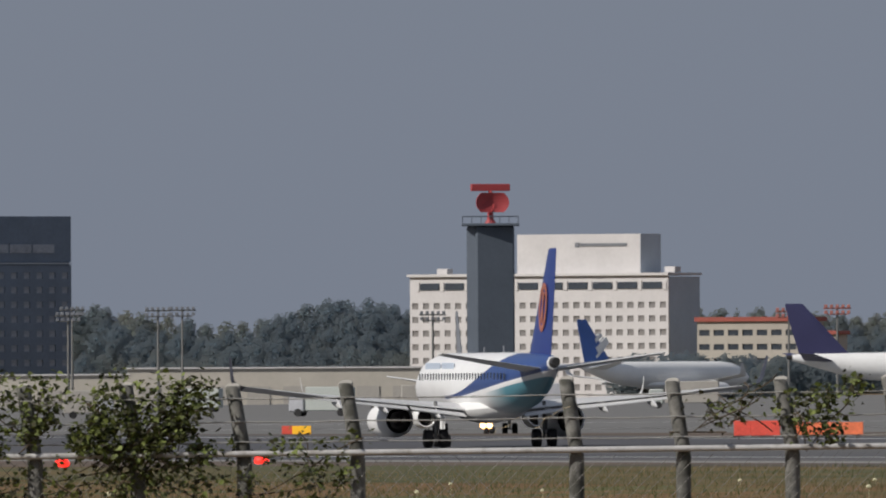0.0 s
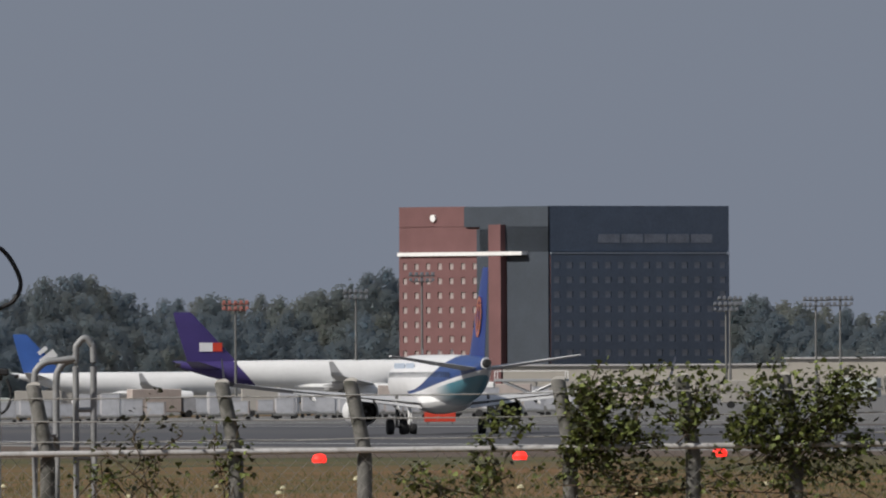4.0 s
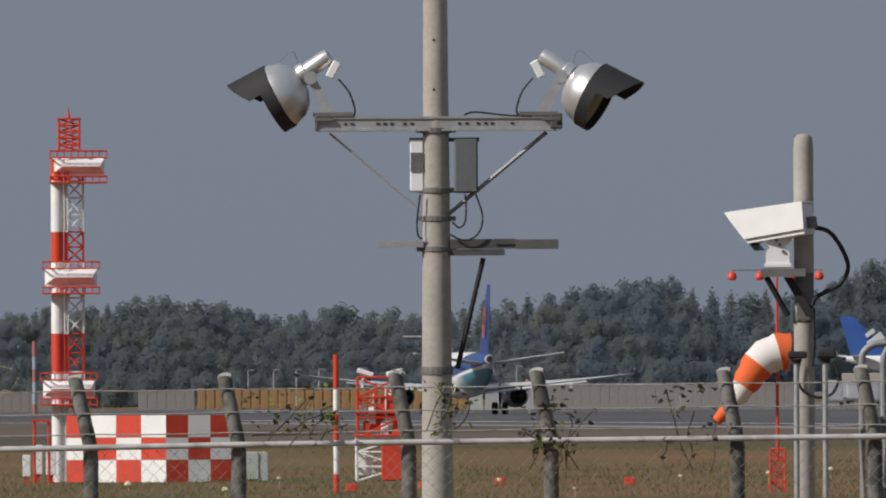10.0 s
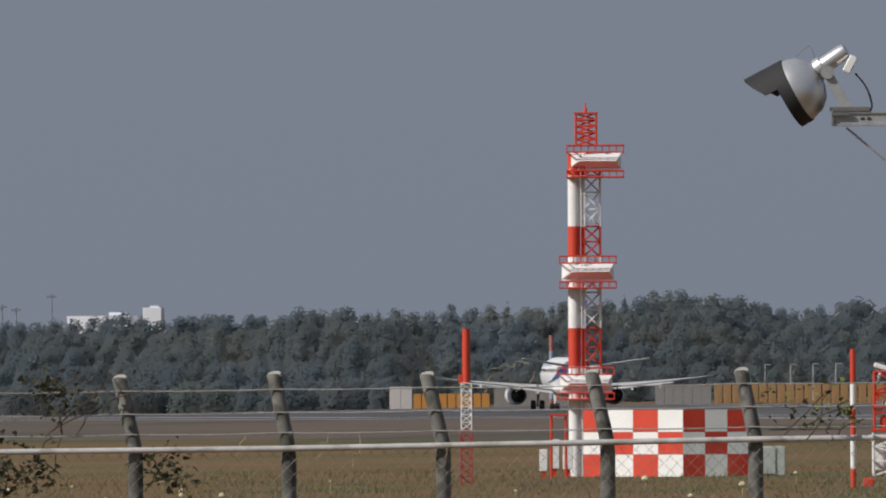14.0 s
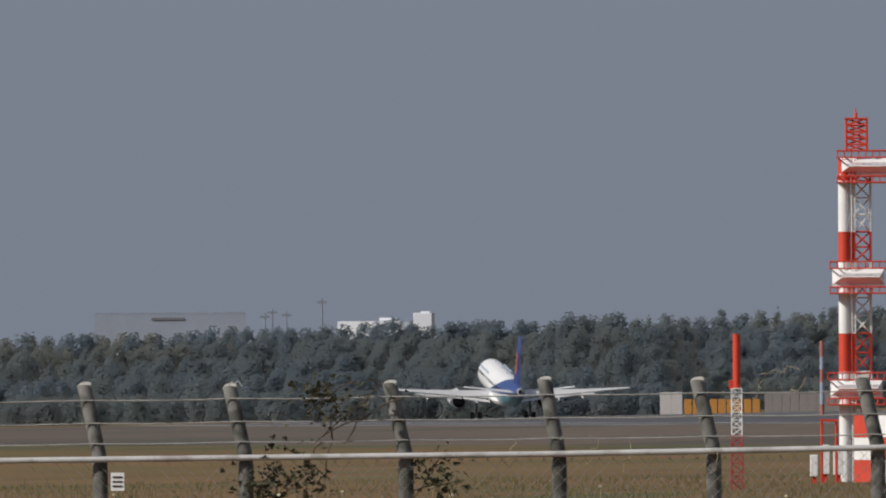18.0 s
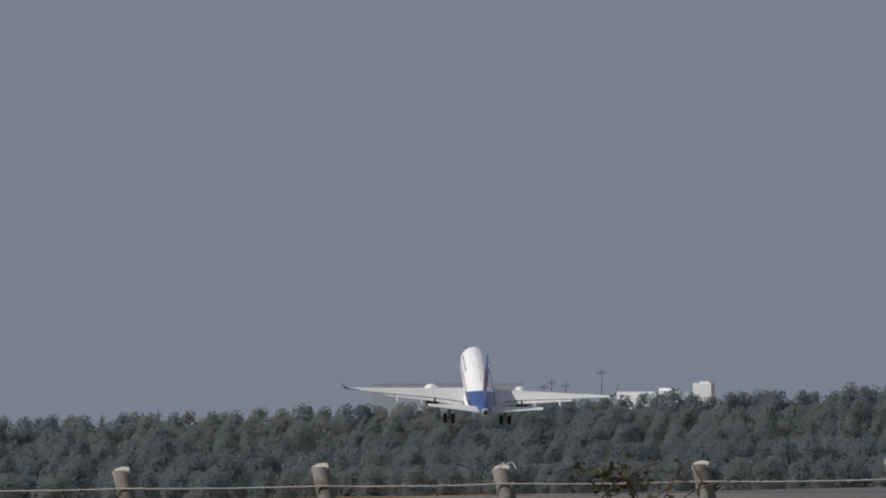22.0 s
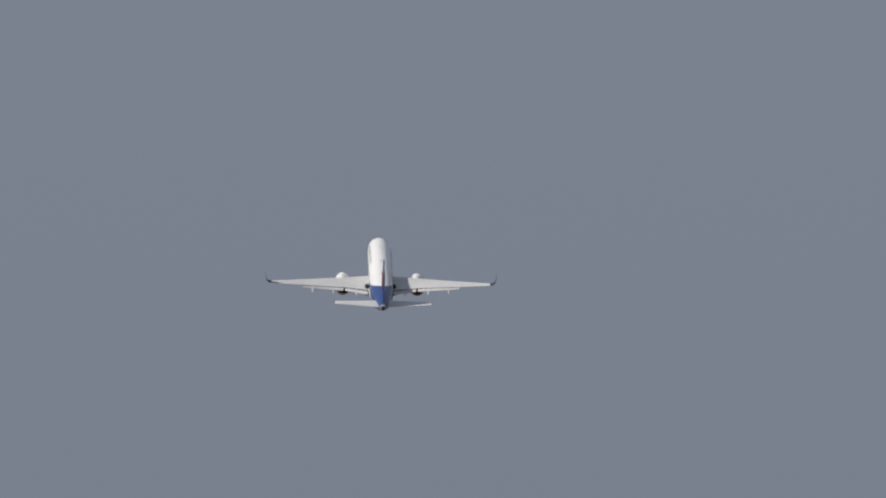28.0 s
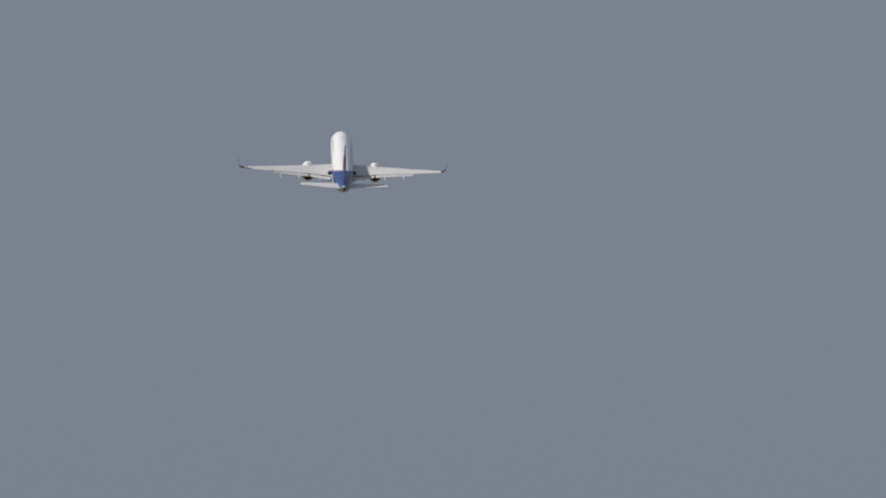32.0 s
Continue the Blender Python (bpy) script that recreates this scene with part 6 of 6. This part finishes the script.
def vine(b0, b1, v0, v1, n, seed, lumps=5, label="green climbing vine tangled in the fence", mat=None):
    rng = random.Random(seed)
    t = thing("climbing_vine", label, "vine", fence_m, "vines on the fence")
    stems, leaves, withered = Shape(), Shape(), Shape()
    zz = lambda b, v: level(b, v, FD) - FZ
    wide, high = b1 - b0, v1 - v0
    lump = [(b0 + wide * (i + rng.uniform(0.2, 0.8)) / lumps, v0 + high * rng.uniform(0.10, 0.80), rng.uniform(0.6, 1.3)) for i in range(lumps)]
    lump += [(rng.uniform(b0, b1), v0 + high * rng.uniform(0.45, 0.95), rng.uniform(0.5, 0.9)) for _ in range(max(1, lumps // 2))]
    tips = []
    for i in range(max(4, n // 40) if mat else max(6, n // 25)):
        bb, vv, w = rng.choice(lump)
        a = (rng.uniform(b0, b1), v1 + rng.uniform(0, 30))
        e = (bb + rng.gauss(0, 26), max(v0 - 16, vv + rng.gauss(-8, 24)))
        pts = [Vector((fence_x(a[0] + (e[0] - a[0]) * k + rng.uniform(-9, 9)), rng.uniform(-0.16, 0.10), zz(b0, a[1] + (e[1] - a[1]) * k))) for k in (0, 0.3, 0.6, 0.85, 1)]
        line = bend(pts, 3)
        stems.tube(line, 0.0042, 4)
        tips.append(line)
    for i in range(int(n * (3.2 if mat else 4.6))):
        if rng.random() < 0.38:
            line = rng.choice(tips)
            p = rng.choice(line[3:]) + Vector((rng.gauss(0, 0.035), rng.gauss(0, 0.05), rng.gauss(0, 0.035)))
        else:
            bb, vv, w = rng.choice(lump)
            a, r = rng.uniform(0, 6.2832), (rng.random() ** 0.6) * w
            p = Vector((fence_x(bb + 40 * r * math.cos(a)), rng.gauss(-0.03, 0.09), zz(b0, vv + 32 * r * math.sin(a) + rng.gauss(0, 5))))
        leaf(withered if not mat and rng.random() < 0.20 else leaves, p, rng.uniform(0.024, 0.058), rng)
    part("stem", stems, vine_stem, t)
    tagged(part("leaves", leaves, mat or vine_leaf, t), kind="stuff")
    if not mat:
        tagged(part("withered_leaves", withered, dry_leaf, t, "brown withered leaves"), kind="stuff")


for i, (b0, b1, v0, v1, n, lumps) in enumerate(((-660, -430, 234, 380, 640, 9), (-600, -400, 380, 445, 45, 4), (-420, -160, 340, 445, 110, 6), (-1000, -420, 385, 448, 130, 12), (600, 770, 236, 330, 110, 3), (-1110, -1025, 300, 450, 85, 4), (-945, -805, 236, 380, 470, 6), (-930, -770, 380, 445, 40, 3), (-770, -700, 236, 345, 110, 3), (-1845, -1640, 400, 460, 26, 5),
                                                (-2985, -2830, 306, 376, 22, 4), (-1765, -1645, 350, 465, 16, 3), (-2655, -2600, 285, 360, 12, 3), (-1225, -1110, 375, 450, 45, 3), (-1580, -1520, 330, 440, 36, 3), (480, 590, 250, 300, 16, 2), (-2470, -2380, 320, 420, 8, 2))):
    vine(b0, b1, v0, v1, n, 40 + i, lumps)

for i, (b0, b1, v0, v1, n, lumps) in enumerate(((-4268, -4200, 292, 322, 40, 3), (-4390, -4240, 430, 482, 80, 6), (-4075, -4000, 412, 465, 44, 3), (-2480, -2400, 300, 420, 20, 3), (-2250, -2160, 290, 420, 14, 2), (-4330, -4220, 330, 440, 12, 3), (420, 600, 240, 300, 14, 3), (-1770, -1640, 290, 400, 34, 4), (-4255, -4150, 300, 370, 8, 3))):
    vine(b0, b1, v0, v1, n, 90 + i, lumps, "dry brown vine hanging in the fence", dry_leaf)

# pale dry twigs caught in the wires
straw = material("straw", (0.46, 0.38, 0.24), 0.8, vary=0.25, size=0.05)
twigs = random.Random(77)
for b, v, w, h in ((-3430, 268, 70, 14), (-3465, 300, 16, 46), (-3760, 415, 14, 46), (-3700, 420, 12, 50), (-3540, 425, 18, 40), (-3400, 300, 40, 34), (190, 300, 60, 40), (110, 310, 40, 30), (-1700, 330, 40, 60), (-2210, 320, 18, 60), (-2950, 420, 26, 40), (-3905, 410, 22, 44)):
    pts = []
    for i in range(6):
        k = i / 5 - 0.5
        pts.append((fence_x(b + w * k + twigs.uniform(-5, 5)), -0.07 + twigs.uniform(-0.03, 0.03), level(b, v - h * k + twigs.uniform(-6, 6), FD) - FZ))
    tw = thing("dry_twig", "pale dry twig caught in the fence wires", "twig", fence_m, "twigs on the fence")
    part("stalk", Shape().tube(bend(pts), 0.0017, 5), straw, tw)

# tall grass stalks in the near meadow
grass_blade = leafy(two_tone(material("grass_blade", (0.17, 0.13, 0.06), 0.9, vary=0.2, island=0.4), (0.06, 0.075, 0.025), 0.12, 0.42, 0.58), 0.7)
rngn = np.random.default_rng(12)
n = 34000
bb, dd = rngn.uniform(-5400, 900, n), rngn.uniform(520, 800, n)
hgt, wdt = rngn.uniform(0.05, 0.12, n) + 0.28 * rngn.random(n) ** 5, rngn.uniform(0.008, 0.022, n)
ang = AXIS + (bb + 2200) / F
px_, py_ = dd * np.sin(ang), dd * np.cos(ang)
pz_ = SLOPE * (px_ * math.cos(AXIS) - py_ * math.sin(AXIS))
ln = rngn.normal(0, 0.09, n)
base = np.stack([px_, py_, pz_], 1)
q = np.stack([base - np.stack([wdt, 0 * wdt, 0 * wdt], 1), base + np.stack([wdt, 0 * wdt, 0 * wdt], 1), base + np.stack([ln, 0 * ln, hgt], 1)], 1).reshape(-1, 3)
me = bpy.data.meshes.new("tall_grass")
me.from_pydata(q, [], np.arange(len(q)).reshape(-1, 3))
me.materials.append(grass_blade)
tagged(new("tall_grass", me), "dry yellow and green grass stalks in the meadow", "grass", kind="stuff")

# pale weeds in flower
weed = material("weed_flower", (0.62, 0.58, 0.38), 0.9, vary=0.15)
rngw = random.Random(31)
s = Shape()
for i in range(55):
    x, y = xy(rngw.uniform(-5200, 800), rngw.uniform(560, 680))
    z, r = ground_z(x, y), rngw.uniform(0.05, 0.13)
    h = rngw.uniform(0.1, 0.35)
    s.lathe([(r * 0.3, z + h), (r, z + h + r * 0.5), (r * 0.8, z + h + r * 1.1), (r * 0.2, z + h + r * 1.5)], 6, Matrix.Translation((x, y, 0)))
    s.rod((x, y, z), (x + 0.02, y, z + h), 0.008, None, 3)
tagged(part("flowering_weeds", s, weed), "pale yellow flowering weeds in the meadow", "weeds", kind="stuff")

# ---- a white box truck that drives past before the fence ----
truck_m = site(-2739, 60.0, 70)
truck = thing("passing_truck", "white box truck driving past inside the road fence", "truck", truck_m)
LEN = 5.95
cargo = Shape()
prof = ((-1.06, 0.75), (-1.06, 3.09), (-1.05, 3.13), (-1.02, 3.17), (-1.0, 3.19), (-0.40, 3.275), (0.3, 3.30), (0.85, 3.29), (1.0, 3.2), (1.0, 0.75))
cargo.skin([[(x, y, z) for x, z in prof] for y in (-LEN / 2, -LEN / 2 + 0.05, LEN / 2 - 0.5, LEN / 2 - 0.45)])
dusty_white = material("dusty_white_paint", (0.55, 0.555, 0.58), 0.5, vary=0.06, size=0.4)
body = part("cargo_box", cargo, dusty_white, truck)
part("gutter", Shape().rod((-1.003, -LEN / 2, 3.194), (-1.003, LEN / 2 - 0.45, 3.194), 0.007, None, 6), dull_steel, body)
roof_grey = material("roof_grey", (0.30, 0.29, 0.29), 0.6, vary=0.1, size=0.5)
part("roof_panel", Shape().skin([[(x, y, z + 0.008) for x, z in ((-0.38, 3.276), (0.3, 3.302), (0.83, 3.292), (0.83, 3.27), (-0.38, 3.25))] for y in (-LEN / 2 + 0.02, LEN / 2 - 0.5)]), roof_grey, body, "grey roof panel")
part("rear_frame", Shape().box(0, -LEN / 2 - 0.03, 2.9, 2.0, 0.06, 0.6).box(0, -LEN / 2 - 0.03, 1.5, 2.0, 0.06, 1.5), dull_steel, body, "dark rear door frame")
part("cab", Shape().skin([[(x, y, z) for x, z in ((-0.95, 0.6), (-0.95, 1.6), (-0.85, 2.3), (0.85, 2.3), (0.95, 1.6), (0.95, 0.6))] for y in (LEN / 2 - 0.42, LEN / 2 + 0.9)]), white_paint, truck)
part("windscreen", Shape().box(0, LEN / 2 + 0.92, 1.9, 1.6, 0.04, 0.6), dark_glass, truck)
part("chassis", Shape().box(0, 0, 0.62, 1.0, LEN - 0.2, 0.25), black_metal, truck)
for x in (-0.85, 0.85):
    for y in (-1.5, 1.7):
        part("wheel", Shape().rod((x - 0.12, y, 0.4), (x + 0.12, y, 0.4), 0.4, None, 16), rubber, truck)


# ---- movement ----
JET = [
    (0, 232.0, 1068.3, 0.76, 0.0, 1.3, 0.00),
    (1, 232.1, 1118.3, 0.73, 0.0, 1.3, 0.00),
    (2, 231.8, 1168.9, 0.70, 0.0, 1.3, 0.00),
    (3, 232.4, 1226.9, 0.67, 0.0, 1.3, 0.00),
    (4, 232.0, 1280.9, 0.63, 0.0, 1.3, 0.00),
    (7, 232.1, 1456.1, 0.52, 0.0, 1.3, 0.00),
    (8.3, 232.1, 1538.8, 0.48, 0.0, 1.3, 0.00),
    (10, 232.0, 1651.5, 0.33, 0.0, 1.3, 0.00),
    (11, 232.1, 1720.1, 0.12, 0.0, 1.3, 0.00),
    (12, 232.1, 1788.8, 0.01, 0.0, 1.3, 0.00),
    (13, 232.1, 1860.7, -0.10, 0.0, 1.3, 0.00),
    (16, 232.1, 2088.0, -0.19, 1.2, 0.9, 0.02),
    (16.5, 231.75, 2124.0, -0.25, 1.8, 0.6, 0.01),
    (17, 231.3, 2160.0, -0.42, 2.6, 0.3, 0.00),
    (17.5, 230.7, 2195.0, -0.41, 3.8, 0.1, -0.00),
    (18, 229.5, 2225.0, -0.53, 5.9, 0.0, -0.00),
    (18.5, 227.8, 2250.0, -0.35, 7.2, 0.3, -0.00),
    (19, 224.4, 2250.0, -0.16, 8.2, 0.8, -0.30),
    (19.5, 215.2, 2179.8, -0.25, 9.0, 1.4, -1.26),
    (20, 203.6, 2094.8, -0.01, 9.8, 1.7, -2.53),
    (20.5, 196.8, 2072.0, 1.05, 10.0, 1.5, -2.63),
    (21, 194.4, 2098.0, 2.42, 10.8, 1.9, -1.41),
    (21.5, 192.5, 2130.0, 4.36, 11.7, 2.3, 0.14),
    (22, 190.8, 2166.2, 6.98, 12.1, 2.8, 2.05),
    (22.5, 189.9, 2204.4, 10.13, 12.6, 2.9, 3.52),
    (23, 188.7, 2239.7, 13.55, 13.1, 3.3, 3.54),
    (23.5, 187.8, 2274.9, 17.23, 13.9, 3.5, 2.97),
    (24, 189.0, 2310.1, 20.57, 14.6, 3.2, 1.69),
    (24.5, 188.7, 2345.2, 23.99, 15.1, 3.1, 0.48),
    (25, 188.4, 2380.3, 27.60, 15.4, 3.3, -0.48),
    (25.5, 188.1, 2415.3, 31.47, 15.8, 3.1, -0.71),
    (26.5, 187.5, 2485.3, 40.25, 16.1, 3.2, -0.17),
    (27.5, 186.9, 2554.9, 50.66, 16.5, 3.3, 0.36),
    (28, 186.6, 2589.7, 56.49, 16.8, 3.2, 1.08),
    (28.5, 186.3, 2624.4, 62.71, 16.9, 3.0, 0.84),
    (29, 186.0, 2659.1, 69.28, 16.9, 3.1, 0.42),
    (29.5, 185.7, 2693.7, 76.14, 17.5, 3.2, -0.03),
    (30, 185.4, 2728.3, 83.21, 17.4, 3.8, 0.37),
    (31, 184.8, 2797.3, 97.57, 16.5, 3.2, 3.06),
    (31.5, 184.5, 2831.7, 104.62, 16.1, 3.0, 2.67),
    (32, 184.1, 2866.0, 111.39, 16.3, 2.9, 1.63),
]


def motions():
    walk(departing_jet, [(t, Matrix.Translation((x, y, z)) @ pose(0, 0, 0, 0, 0, -crab) @ pose(0, 0, 0, pitch) @ pose(0, 0, 0, 0, bank)) for t, x, y, z, pitch, crab, bank in JET])
    for leg, side in zip(departing_legs, (-1, 1, 0)):
        base = Matrix.Translation(leg.location)
        fold = [(0, 0, 0), (14, 0, 0), (16, 0, 0.15), (17, 0, 0.35), (17.8, 0, 0.55), (24.6, 0, 0.55), (25.1, 18, 0.5), (25.7, 60, 0.3), (26.2, 86, 0), (32, 86, 0)]
        walk(leg, [(t, pose(0, 0, -drop if side else 0) @ base @ (pose(0, 0, 0, 0, side * a) if side else pose(0, 0, 0, a))) for t, a, drop in fold])
    axle = Matrix.Translation(antenna.location)
    walk(antenna, [(i * 0.5, axle @ pose(0, 0, 0, 0, 0, -(i * 0.5 - 0.2) * 90)) for i in range(65)])
    hung = Matrix.Translation(sock.location)
    swing = [(0, 0), (3, 2), (6, 0), (7, 1), (7.5, 1), (8, -1), (8.5, -2), (9, -2), (9.5, 8), (10, 6), (10.5, 3), (11.5, -1), (13, 4), (15, 0), (18, 5), (22, 0), (27, 4), (32, 0)]
    walk(sock, [(t, hung @ pose(0, 0, 0, 0, a, 0.8 * a)) for t, a in swing])
    road = truck_m.to_3x3() @ Vector((0, 1, 0))
    walk(truck, [(t, Matrix.Translation(road * (6.6 * (t - 10.70))) @ truck_m) for t in (0.0, 8.0, 16.0, 24.0, 32.0)])


motions()
